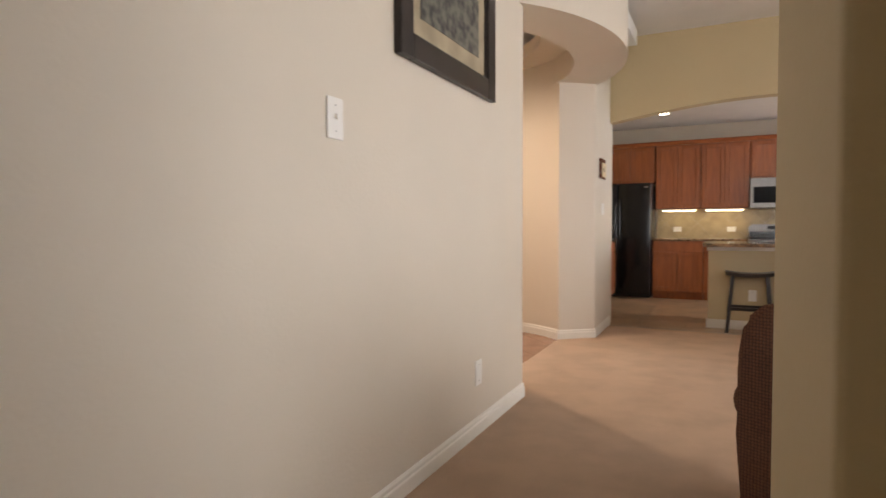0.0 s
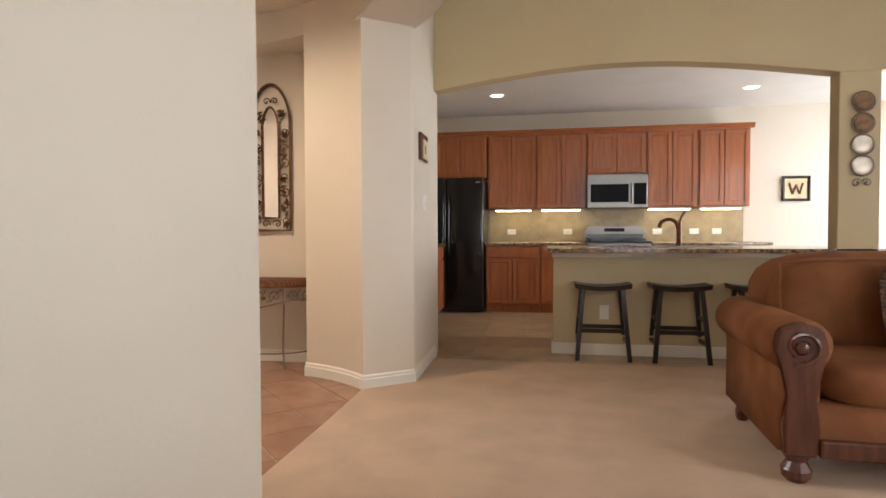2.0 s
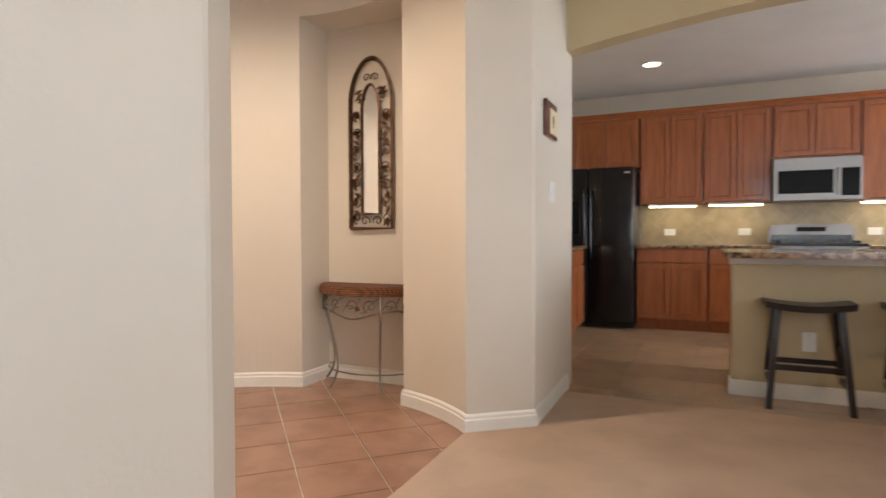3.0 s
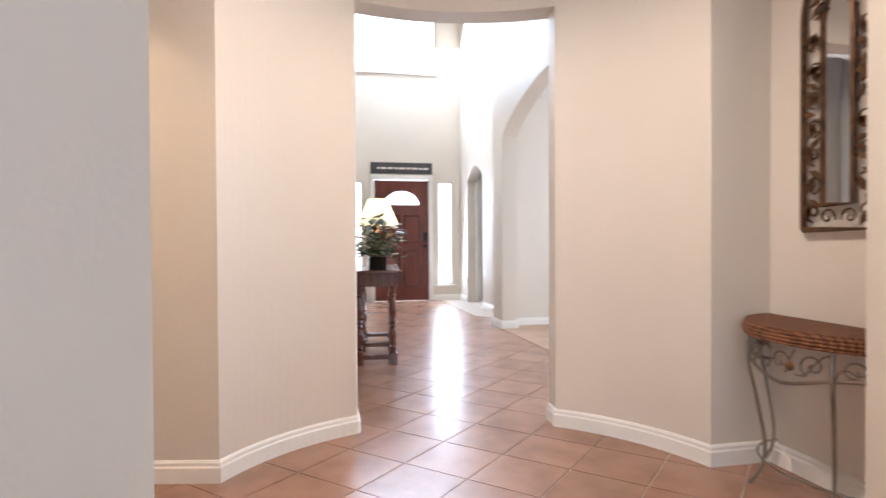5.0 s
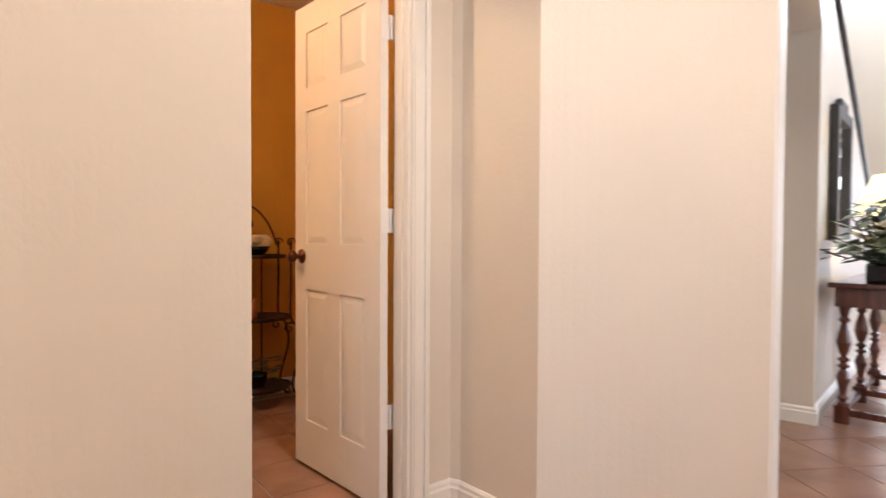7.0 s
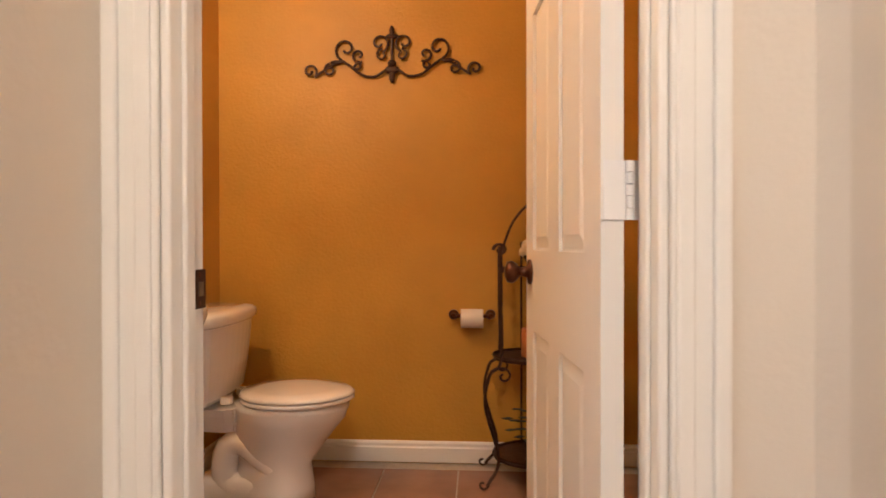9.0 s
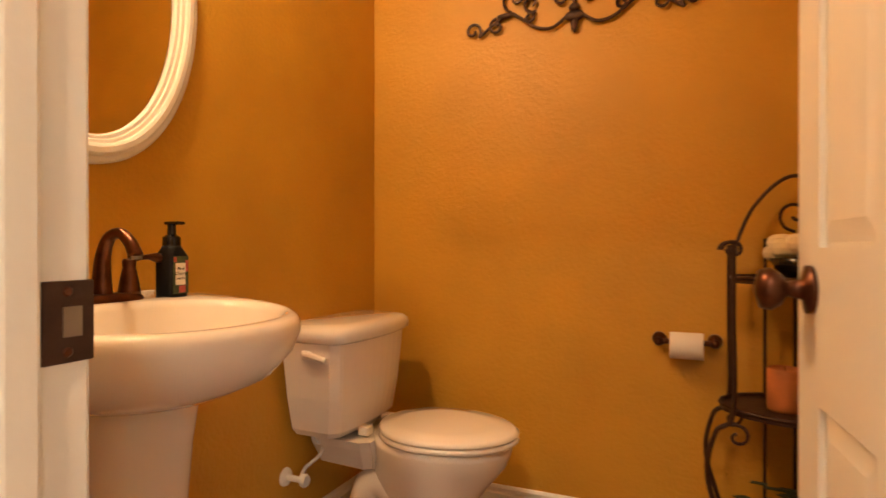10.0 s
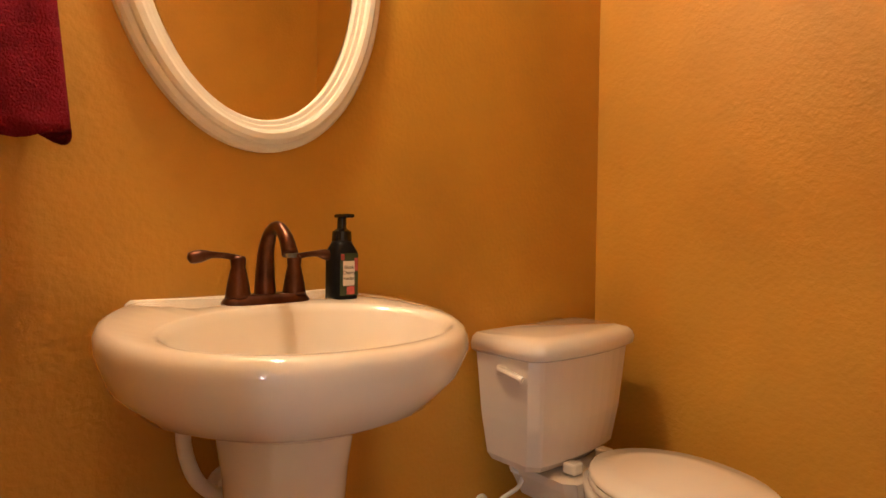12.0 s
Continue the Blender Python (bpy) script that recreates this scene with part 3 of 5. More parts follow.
# six-panel powder room door, standing open into the room
def panel_door(name, w, h, t, mt, label, rows, cols, m, kind="structure", cuts=None):
    d = thing(name, m, label, "door", "", kind)
    bm = B((0, -t / 2 + 0.008, 0, w, t / 2 - 0.008, h))
    st = 0.095 if w < 0.8 else 0.12
    xs = [(st + i * (w - st) / cols, (i + 1) * (w - st) / cols) for i in range(cols)]
    rails = []
    z = 0.0
    for z0, z1 in rows:
        rails.append((z, z0))
        z = z1
    rails.append((z, h))
    for s in (-1, 1):
        y0, y1 = s * (t / 2 - 0.0085), s * t / 2
        add(bm, B(*[(a, y0, zb, b, y1, ze) for zb, ze in rails for a, b in ((0, w),)]))
        edges = [0] + [v for q in xs for v in q] + [w]
        add(bm, B(*[(edges[i], y0, z0, edges[i + 1], y1, z1) for z0, z1 in rows for i in range(0, len(edges), 2)]))
    part("slab", bm, mt, d)
    for z0, z1 in rows:
        for a, b in xs:
            for s in (-1, 1):
                g = 0.022
                q = bmesh.new()
                yo, yi = s * (t / 2 - 0.002), s * (t / 2 - 0.0075)
                o = [q.verts.new((x, yi, z)) for x, z in ((a + 0.006, z0 + 0.006), (b - 0.006, z0 + 0.006), (b - 0.006, z1 - 0.006), (a + 0.006, z1 - 0.006))]
                n = [q.verts.new((x, yo, z)) for x, z in ((a + g + 0.01, z0 + g + 0.01), (b - g - 0.01, z0 + g + 0.01), (b - g - 0.01, z1 - g - 0.01), (a + g + 0.01, z1 - g - 0.01))]
                q.faces.new(o), q.faces.new(n)
                for i in range(4):
                    q.faces.new((o[i], o[(i + 1) % 4], n[(i + 1) % 4], n[i]))
                part("panel", q, mt, d)
    return d


pd = panel_door("door_1", 0.645, 2.02, 0.035, WHITE, "white six-panel door standing open into the powder room", [(0.20, 0.78), (0.98, 1.56), (1.66, 1.90)], 2, room(-2.116, 3.366, 0.012, 0, 0, -85.0))
for z in (0.335, 1.075, 1.79):
    hg = part("hinge", merge(B((-0.0025, -0.0175, z - 0.045, 0.0, 0.014, z + 0.045), bevel=0.0008), B((0.0, -0.046, z - 0.045, 0.003, -0.0175, z + 0.045), bevel=0.0008), *[lathe([(0.006, z - 0.045 + k * 0.018), (0.0065, z - 0.044 + k * 0.018), (0.0065, z - 0.029 + k * 0.018), (0.006, z - 0.028 + k * 0.018)], 12, (-0.004, -0.026)) for k in range(5)]), PLASTIC, pd, "white painted butt hinge")
for s in (-1, 1):
    kn = part("door_handle", lathe([(0.032, 0), (0.032, 0.006), (0.014, 0.010), (0.010, 0.028), (0.022, 0.036), (0.029, 0.048), (0.026, 0.060), (0.010, 0.066)], 18), BRONZE, pd, "oil-rubbed bronze door knob", True)
    kn.matrix_local = pose(0.585, s * 0.0175, 0.925, -90 * s, 0, 0)

fd = panel_door("door_2", 0.93, 2.06, 0.045, REDDOOR, "reddish-brown wooden front door with an arched fanlight", [(0.22, 0.86), (0.98, 1.48)], 2, pose(-9.44, 5.275, 0.005, 0, 0, 90))
# bars in darker wood: colour stands in for shade in the panel grooves
for z0, z1 in ((0.22, 0.86), (0.98, 1.48)):
    for xc in (0.2925, 0.6975):
        part("moulding", frame_bars(0.285, z1 - z0 - 0.02, 0.030, 0.020), DARKWOOD, fd, "raised panel moulding, dark in place of shaded grooves").matrix_local = pose(xc if xc < 0.4 else 0.6375, -0.012, (z0 + z1) / 2)
fan = [(0.465 + 0.31 * math.cos(math.pi * i / 16), 1.635 + 0.25 * math.sin(math.pi * i / 16)) for i in range(17)]
# daylight is put into the pane itself: an emitting plate, no glass
part("fanlight", prism(fan, -0.030, -0.024, "y"), OUT, fd, "half-round pane that glows in place of daylight")
part("fanlight_frame", tube([(x, -0.026, z) for x, z in fan] + [(fan[0][0], -0.026, fan[0][1])], 0.012, 6), REDDOOR, fd)
part("lock", B((0.845, -0.05, 1.02, 0.905, -0.022, 1.17), bevel=0.006), BLACK, fd, "black keypad lock")
part("door_handle", merge(lathe([(0.03, 0), (0.03, 0.01)], 14), B((-0.10, -0.012, 0.04, 0.012, 0.012, 0.058), (-0.012, -0.012, 0.0, 0.012, 0.012, 0.05), bevel=0.004)), BLACK, fd, "black lever handle").matrix_local = pose(0.875, -0.023, 0.93, 90, 0, 0)

# ---------------------------------------------------------------- living room
def picture(name, m, w, h, border, mt, label, matb=0.09, art=ETCH):
    p = thing(name, m, label, "picture")
    part("frame", frame_bars(w, h, border, 0.035), mt, p)
    part("inner_frame", frame_bars(w - 2 * border + 0.004, h - 2 * border + 0.004, 0.014, 0.022), mt, p)
    part("mat_board", B((-w / 2 + border, -0.012, -h / 2 + border, w / 2 - border, -0.004, h / 2 - border)), GOLDMAT, p)
    part("print", B((-w / 2 + border + matb, -0.015, -h / 2 + border + matb, w / 2 - border - matb, -0.011, h / 2 - border - matb)), art, p)
    return p


picture("framed_picture", pose(-0.318, 2.715, 2.07, 0, 0, 90), 0.99, 0.66, 0.10, ESPRESSO, "large dark-framed etching hanging on the beige wall")


def plate(name, m, label, category, toggle=True, holes=False, w=0.075, h=0.118):
    o = thing(name, m, label, category)
    part("cover", B((-w / 2, -0.007, -h / 2, w / 2, -0.0005, h / 2), bevel=0.0025), PLASTIC, o)
    if toggle:
        part("toggle", B((-0.006, -0.018, -0.004, 0.006, -0.006, 0.014), bevel=0.002), PLASTIC, o)
    if holes:
        for s in (-1, 1):
            part("socket", B((-0.016 if w < h else s * 0.028 - 0.014, -0.0085, s * 0.026 - 0.015 if w < h else -0.015, 0.016 if w < h else s * 0.028 + 0.014, -0.0065, s * 0.026 + 0.015 if w < h else 0.015), bevel=0.0015), PLASTIC, o)
    for s in (-1, 1):
        part("screw", lathe([(0.003, 0), (0.002, 0.0015)], 8), STEEL, o).matrix_local = pose(0, -0.007, s * 0.042 if w < h else 0, 90, 0, 0)
    return o


plate("light_switch", pose(-0.318, 1.845, 1.43, 0, 0, 90), "white toggle light switch on the beige wall", "switch", True, False, 0.082, 0.135)
plate("wall_outlet", pose(-0.318, 3.04, 0.325, 0, 0, 90), "white duplex outlet low on the beige wall", "outlet", False, True, 0.08, 0.13)
plate("light_switch", pose(-0.312, 6.30, 1.26, 0, 0, 91), "white double switch on the pillar by the kitchen", "switch", True, False, 0.12, 0.12)
ws = thing("wall_plaque", pose(-0.308, 6.22, 1.66, 0, 0, 91), "small wooden plaque with dark and cream blocks", "plaque")
part("board", B((-0.13, -0.02, -0.10, 0.13, -0.0005, 0.10), bevel=0.003), DARKWOOD, ws)
part("cream_panel", B((-0.06, -0.026, -0.08, 0.12, -0.0195, 0.06), bevel=0.002), CREAM, ws)
part("cross", B((-0.005, -0.030, -0.045, 0.005, -0.0255, 0.02), (-0.02, -0.030, -0.01, 0.02, -0.0256, 0.0)), IRON, ws)

# plates in a rack on the kitchen post
rack = thing("plate_rack", pose(2.87, 6.748, 1.36), "wrought metal wall rack holding four decorative plates", "plate rack")
for i in range(4):
    part("hoop", tube([(0.075 * math.cos(a), -0.02, 0.62 - 0.155 * i + 0.075 * math.sin(a)) for a in [2 * math.pi * k / 20 for k in range(21)]], 0.006, 6), SILVER, rack)
    part("plate", lathe([(0.02, 0), (0.062, 0.006), (0.066, 0.012), (0.05, 0.010)], 20), (PATINA if i < 2 else SILVER), rack, "round painted plate").matrix_local = pose(0, -0.006, 0.62 - 0.155 * i, 90, 0, 0)
for s in (-1, 1):
    part("scroll", tube([(s * x, -0.015, z) for x, y, z in spiral(0.035, 0.03, 0.035, 0.006, 180, -260, 18)], 0.005, 6), SILVER, rack)

# armchair seen from behind
ch = thing("armchair", pose(1.445, 2.41, 0.008, 0, 0, -28), "rolled-arm armchair in brown chenille, seen from behind", "armchair")
part("base", B((-0.40, -0.40, 0.08, 0.40, 0.40, 0.34), bevel=0.03, seg=3), TWEED, ch)
back = [(-0.42, 0.08), (-0.43, 0.45), (-0.44, 0.66), (-0.42, 0.79), (-0.35, 0.855), (-0.22, 0.865), (-0.05, 0.85), (0.10, 0.85), (0.25, 0.865), (0.36, 0.855), (0.43, 0.79), (0.44, 0.66), (0.43, 0.45), (0.42, 0.08)]
bk = prism(back, -0.44, -0.24, "y")
bmesh.ops.bevel(bk, geom=bk.edges[:], offset=0.022, segments=3, affect="EDGES")
part("backrest", bk, TWEED, ch, "", True)
part("back_cushion", puff(-0.34, -0.26, 0.42, 0.34, -0.02, 0.885, 3.0), GOLDCLOTH, ch, "loose golden-brown back cushion", True)
part("seat_cushion", puff(-0.34, -0.22, 0.32, 0.34, 0.44, 0.50, 4.0), TWEED, ch, "", True)
for s in (-1, 1):
    arm = merge(prism([(s * 0.405 + 0.075 * math.cos(a), 0.53 + 0.075 * math.sin(a)) for a in [2 * math.pi * k / 18 for k in range(18)]], -0.36, 0.42, "y"), B((s * 0.33, -0.36, 0.08, s * 0.44, 0.40, 0.53), bevel=0.02))
    part("arm", arm, TWEED, ch, "", True)
    for y in (-0.36, 0.36):
        part("leg", lathe([(0.02, 0), (0.03, 0.05), (0.035, 0.085)], 12, (s * 0.36, y)), DARKWOOD, ch)

# sofa
so = thing("sofa", pose(2.55, 4.98, 0.008, 0, 0, -3), "brown microfibre sofa with carved wooden arm fronts", "sofa")
L = 0.95
part("base", B((-L + 0.06, -0.42, 0.11, L - 0.06, 0.42, 0.33), bevel=0.025, seg=3), SUEDE, so)
part("front_rail", B((-L + 0.10, -0.455, 0.11, L - 0.10, -0.42, 0.19), bevel=0.012), DARKWOOD, so, "carved dark wooden rail")
part("backrest", puff(-L + 0.04, 0.20, 0.12, L - 0.04, 0.50, 0.93, 5.0), SUEDE, so, "", True)
for i in range(2):
    x = -L + 0.12 + i * 0.83
    part("seat_cushion", puff(x, -0.46, 0.31, x + 0.83, 0.26, 0.49, 5.0), SUEDE, so, "", True)
    part("back_cushion", puff(x - 0.03, 0.02, 0.44, x + 0.85, 0.34, 0.90, 4.0), SUEDE, so, "", True)
    part("piping", tube(smooth_path([(x - 0.01, 0.05, 0.52), (x - 0.01, 0.07, 0.82), (x + 0.06, 0.08, 0.885), (x + 0.76, 0.08, 0.885), (x + 0.83, 0.07, 0.82)], 5), 0.006, 6), SUEDE, so)
for s in (-1, 1):
    xa = s * (L - 0.03)
    roll = prism([(xa + 0.13 * math.cos(a), 0.56 + 0.115 * math.sin(a)) for a in [2 * math.pi * k / 24 for k in range(24)]], -0.40, 0.44, "y")
    body = prism([(xa - 0.07, 0.12), (xa + 0.075, 0.12), (xa + 0.085, 0.40), (xa + 0.06, 0.56), (xa - 0.07, 0.56)], -0.40, 0.44, "y")
    part("arm", merge(roll, body), SUEDE, so, "", True)
    front = prism([(xa - 0.06, 0.11), (xa + 0.07, 0.11), (xa + 0.075, 0.24), (xa + 0.045, 0.36), (xa + 0.075, 0.46), (xa + 0.105, 0.55), (xa + 0.08, 0.635), (xa, 0.665), (xa - 0.085, 0.63), (xa - 0.10, 0.55), (xa - 0.055, 0.46), (xa - 0.035, 0.36), (xa - 0.065, 0.24)], -0.445, -0.395, "y")
    bmesh.ops.bevel(front, geom=front.edges[:], offset=0.010, segments=2, affect="EDGES")
    af = part("arm_front", front, DARKWOOD, so, "carved dark wooden scroll arm front")
    part("volute", tube([(xa + x, -0.448, 0.56 + z) for x, y, z in spiral(0, 0, 0.075, 0.008, 250, 900, 40)], 0.010, 6), DARKWOOD, af)
    part("rosette", lathe([(0.026, 0), (0.024, 0.010), (0.008, 0.018)], 14), DARKWOOD, af).matrix_local = pose(xa, -0.445, 0.56, 90, 0, 0)
    for y, r in ((-0.40, 0.055), (0.38, 0.035)):
        part("foot", lathe([(r * 0.7, 0), (r, 0.02), (r * 1.05, 0.05), (r * 0.7, 0.085), (r, 0.115)], 16, (xa, y)), DARKWOOD, so, "turned dark wooden bun foot")
cu = thing("cushion", pose(2.32, 4.87, 0.70, -18, 0, -6), "dark paisley brocade throw cushion with a ruffle", "cushion")
part("cover", puff(-0.24, -0.09, -0.22, 0.24, 0.09, 0.22, 2.6), PAISLEY, cu, "", True)
part("ruffle", tube([((0.245 + 0.012 * (k % 2)) * math.copysign(abs(math.cos(a)) ** 0.55, math.cos(a)), 0.012 * (-1) ** k, (0.225 + 0.012 * (k % 2)) * math.copysign(abs(math.sin(a)) ** 0.55, math.sin(a))) for k, a in enumerate([2 * math.pi * i / 72 for i in range(73)])], 0.014, 6), PAISLEY, cu, "dark gathered edge")

# ---------------------------------------------------------------- kitchen
def cab_door(par, x0, z0, x1, z1, y, mt=CHERRY):
    d = part("door", B((x0, y - 0.019, z0, x1, y - 0.001, z1), bevel=0.003), mt, par)
    f = 0.05
    part("door_frame", B((x0 + 0.002, y - 0.026, z0 + 0.002, x0 + f, y - 0.018, z1 - 0.002), (x1 - f, y - 0.026, z0 + 0.002, x1 - 0.002, y - 0.018, z1 - 0.002), (x0 + f, y - 0.026, z0 + 0.002, x1 - f, y - 0.018, z0 + f), (x0 + f, y - 0.026, z1 - f, x1 - f, y - 0.018, z1 - 0.002), bevel=0.003), mt, d)
    part("bead", frame_bars(x1 - x0 - 2 * f + 0.004, z1 - z0 - 2 * f + 0.004, 0.010, 0.006), mt, d).matrix_local = pose((x0 + x1) / 2, y - 0.018, (z0 + z1) / 2)
    return d


def upper(x0, x1, z0, z1, doors, depth=0.33, label="cherry wall cabinet with two recessed-panel doors"):
    c = thing("wall_cabinet", pose(0, 0, 0), label, "cabinet", "kitchen wall cabinets")
    c.location = (x0, 10.05, z0)
    w, h = x1 - x0, z1 - z0
    part("body", B((0.002, -depth + 0.022, 0, w - 0.002, -0.001, h)), CHERRY, c)
    for i in range(doors):
        a = 0.012 + (w - 0.024) * i / doors
        cab_door(c, a + 0.004, 0.015, a + (w - 0.024) / doors - 0.004, h - 0.015, -depth + 0.022)
    return c


upper(-1.24, -0.17, 1.76, 2.32, 3, 0.33, "short cherry cabinet over the refrigerator")
upper(-0.16, 0.48, 1.35, 2.32, 2)
upper(0.48, 1.125, 1.35, 2.32, 2)
upper(1.125, 1.87, 1.78, 2.32, 2, 0.33, "short cherry cabinet over the microwave")
upper(1.87, 2.49, 1.35, 2.32, 2)
upper(2.49, 3.10, 1.35, 2.32, 2)
crown = [(0, 0), (-0.015, 0), (-0.02, 0.02), (-0.05, 0.045), (-0.05, 0.06), (0, 0.06)]
structure("trim_crown", prism([(9.735 + a, 2.32 + b) for a, b in crown] , -1.24, 3.14, "x"), CHERRY, "cherry crown moulding along the cabinets", "trim")
for x0, x1 in ((-0.07, 0.42), (0.54, 1.06), (1.90, 2.42), (2.55, 3.02)):
    u = thing("under_cabinet_light", pose((x0 + x1) / 2, 9.83, 1.315), "glowing under-cabinet strip light", "light", "under-cabinet lights")
    part("housing", B((-(x1 - x0) / 2, -0.06, 0.012, (x1 - x0) / 2, 0.06, 0.034), bevel=0.003), PLASTIC, u)
    part("tube_cover", B((-(x1 - x0) / 2 + 0.01, -0.05, 0.0, (x1 - x0) / 2 - 0.01, 0.05, 0.012)), UNDER, u, "glowing warm diffuser")

mw = thing("microwave", pose(1.5, 10.05, 1.345), "stainless steel microwave mounted over the range", "microwave")
part("body", B((-0.372, -0.40, 0, 0.372, -0.002, 0.425), bevel=0.006), STEEL, mw)
part("window", B((-0.33, -0.405, 0.07, 0.14, -0.399, 0.30), bevel=0.002), DGLASS, mw, "dark oven window")
part("control_panel", B((0.205, -0.405, 0.04, 0.355, -0.399, 0.31), bevel=0.002), DGLASS, mw, "black keypad")
part("handle", tube(smooth_path([(0.175, -0.40, 0.05), (0.175, -0.435, 0.09), (0.175, -0.44, 0.18), (0.175, -0.435, 0.27), (0.175, -0.40, 0.31)], 4), 0.011, 8), STEEL, mw, "bowed steel handle", True)
for i in range(4):
    part("vent_slat", B((-0.36, -0.405, 0.335 + i * 0.020, 0.36, -0.399, 0.345 + i * 0.020)), STEEL, mw)

fr = thing("refrigerator", pose(-0.60, 9.98, 0), "glossy black side-by-side refrigerator", "refrigerator")
part("body", B((-0.42, -0.62, 0.02, 0.42, 0.0, 1.72), bevel=0.008), BLACK, fr)
for a, b in ((-0.42, -0.055), (-0.045, 0.42)):
    d = part("door", B((a + 0.002, -0.695, 0.08, b - 0.002, -0.625, 1.73), bevel=0.014, seg=3), BLACK, fr, "", True)
    hx = -0.085 if b < 0 else -0.015
    part("handle", tube(smooth_path([(hx, -0.69, 0.75), (hx, -0.735, 0.80), (hx, -0.74, 1.1), (hx, -0.735, 1.45), (hx, -0.69, 1.50)], 4), 0.013, 8), BLACK, d, "", True)
part("dispenser", B((-0.34, -0.700, 1.02, -0.14, -0.694, 1.38), bevel=0.003), DGLASS, fr, "dark water dispenser")
part("badge", B((0.33, -0.698, 1.66, 0.385, -0.6945, 1.68)), CHROME, fr)
part("grille", B((-0.41, -0.66, 0.02, 0.41, -0.62, 0.075)), BLACK, fr)


def base_cab(m, w, label, drawer=True, depth=0.60):
    c = thing("base_cabinet", m, label, "cabinet", "kitchen base cabinets")
    part("body", B((0.002, -depth, 0.10, w - 0.002, -0.001, 0.87)), CHERRY, c)
    part("toe_kick", B((0.002, -depth + 0.06, 0.0, w - 0.002, -0.02, 0.10)), CHERRY, c)
    n = 2 if w > 0.55 else 1
    if drawer:
        part("drawer_front", B((0.012, -depth - 0.02, 0.72, w - 0.012, -depth - 0.001, 0.855), bevel=0.004), CHERRY, c)
    for i in range(n):
        cab_door(c, 0.012 + (w - 0.024) * i / n + 0.003, 0.125, 0.012 + (w - 0.024) * (i + 1) / n - 0.003, 0.705, -depth)
    return c


base_cab(pose(-0.165, 10.04, 0), 0.70, "cherry base cabinet with a drawer and two doors")
base_cab(pose(0.535, 10.04, 0), 0.58, "cherry base cabinet with a drawer beside the range")
base_cab(pose(1.89, 10.04, 0), 0.62, "cherry base cabinet with a drawer beside the range")
base_cab(pose(2.51, 10.04, 0), 0.72, "cherry base cabinet with a drawer and two doors")
for i in range(3):
    base_cab(pose(-1.24, 7.05 + i * 0.62, 0, 0, 0, 90), 0.62, "cherry base cabinet along the side wall")
ct = thing("countertop", pose(-0.165, 10.05, 0.87), "speckled brown granite countertop along the back wall", "countertop")
part("slab", B((0, -0.645, 0.001, 1.28, -0.001, 0.035), bevel=0.006), GRANITE, ct)
part("slab", B((2.055, -0.645, 0.001, 3.42, -0.001, 0.035), bevel=0.006), GRANITE, ct)
c2 = thing("countertop", pose(-1.24, 7.03, 0.87), "speckled brown granite countertop along the side wall", "countertop")
part("slab", B((0.001, 0, 0.001, 0.645, 1.92, 0.035), bevel=0.006), GRANITE, c2)

rg = thing("range", pose(1.5, 10.03, 0), "stainless steel gas range with black cooktop", "range")
part("body", B((-0.375, -0.64, 0.0, 0.375, -0.01, 0.90), bevel=0.005), STEEL, rg)
part("cooktop", B((-0.375, -0.65, 0.90, 0.375, -0.06, 0.925), bevel=0.006), BLACK, rg)
part("backguard", prism([(-0.38, 0.92), (-0.375, 1.07), (-0.33, 1.11), (0.33, 1.11), (0.375, 1.07), (0.38, 0.92)], -0.09, -0.005, "y"), STEEL, rg, "curved steel control panel")
part("display", B((-0.13, -0.095, 1.04, 0.13, -0.0895, 1.085), bevel=0.002), DGLASS, rg)
part("vent_band", B((-0.36, -0.095, 0.935, 0.36, -0.0895, 1.005), bevel=0.002), BLACK, rg)
for x in (-0.22, 0.0, 0.22):
    part("grate", B((x - 0.10, -0.60, 0.925, x + 0.10, -0.585, 0.95), (x - 0.10, -0.36, 0.925, x + 0.10, -0.345, 0.95), (x - 0.10, -0.14, 0.925, x + 0.10, -0.125, 0.95), (x - 0.008, -0.60, 0.935, x + 0.008, -0.125, 0.952)), BLACK, rg)

isl = thing("kitchen_island", pose(0.66, 7.03, 0), "tan painted breakfast bar with a granite top", "island")
part("body", B((0, 0, 0, 2.6, 0.12, 0.868), bevel=0.004), TAN, isl, "tan painted knee wall")
part("cabinet_back", B((0.02, 0.12, 0.0, 2.6, 0.72, 0.865)), CHERRY, isl)
part("cap_trim", B((-0.015, -0.015, 0.825, 2.6, 0.0, 0.866), bevel=0.003), WHITE, isl, "white trim under the top")
part("baseboard", B((-0.014, -0.016, 0, 2.6, 0.0, 0.095), (-0.016, -0.014, 0, 0.0, 0.12, 0.095), bevel=0.003), WHITE, isl)
part("countertop", prism([(-0.05, -0.25), (-0.02, -0.28), (2.62, -0.28), (2.62, 0.78), (-0.05, 0.78)], 0.87, 0.905), GRANITE, isl, "speckled brown granite top")
plate("wall_outlet", pose(1.08, 7.03, 0.36), "white outlet on the breakfast bar", "outlet", False, True)
sk = thing("kitchen_faucet", pose(1.78, 7.52, 0.905), "dark bronze pull-down kitchen faucet", "faucet")
part("column", lathe([(0.03, 0.0005), (0.03, 0.02), (0.022, 0.03), (0.022, 0.20), (0.016, 0.215)], 16), BRONZE, sk, "", True)
part("spout", tube(smooth_path([(0, 0, 0.14), (-0.03, 0, 0.22), (-0.09, 0, 0.245), (-0.15, 0, 0.22), (-0.17, 0, 0.17)], 6), 0.017, 10), BRONZE, sk, "", True)
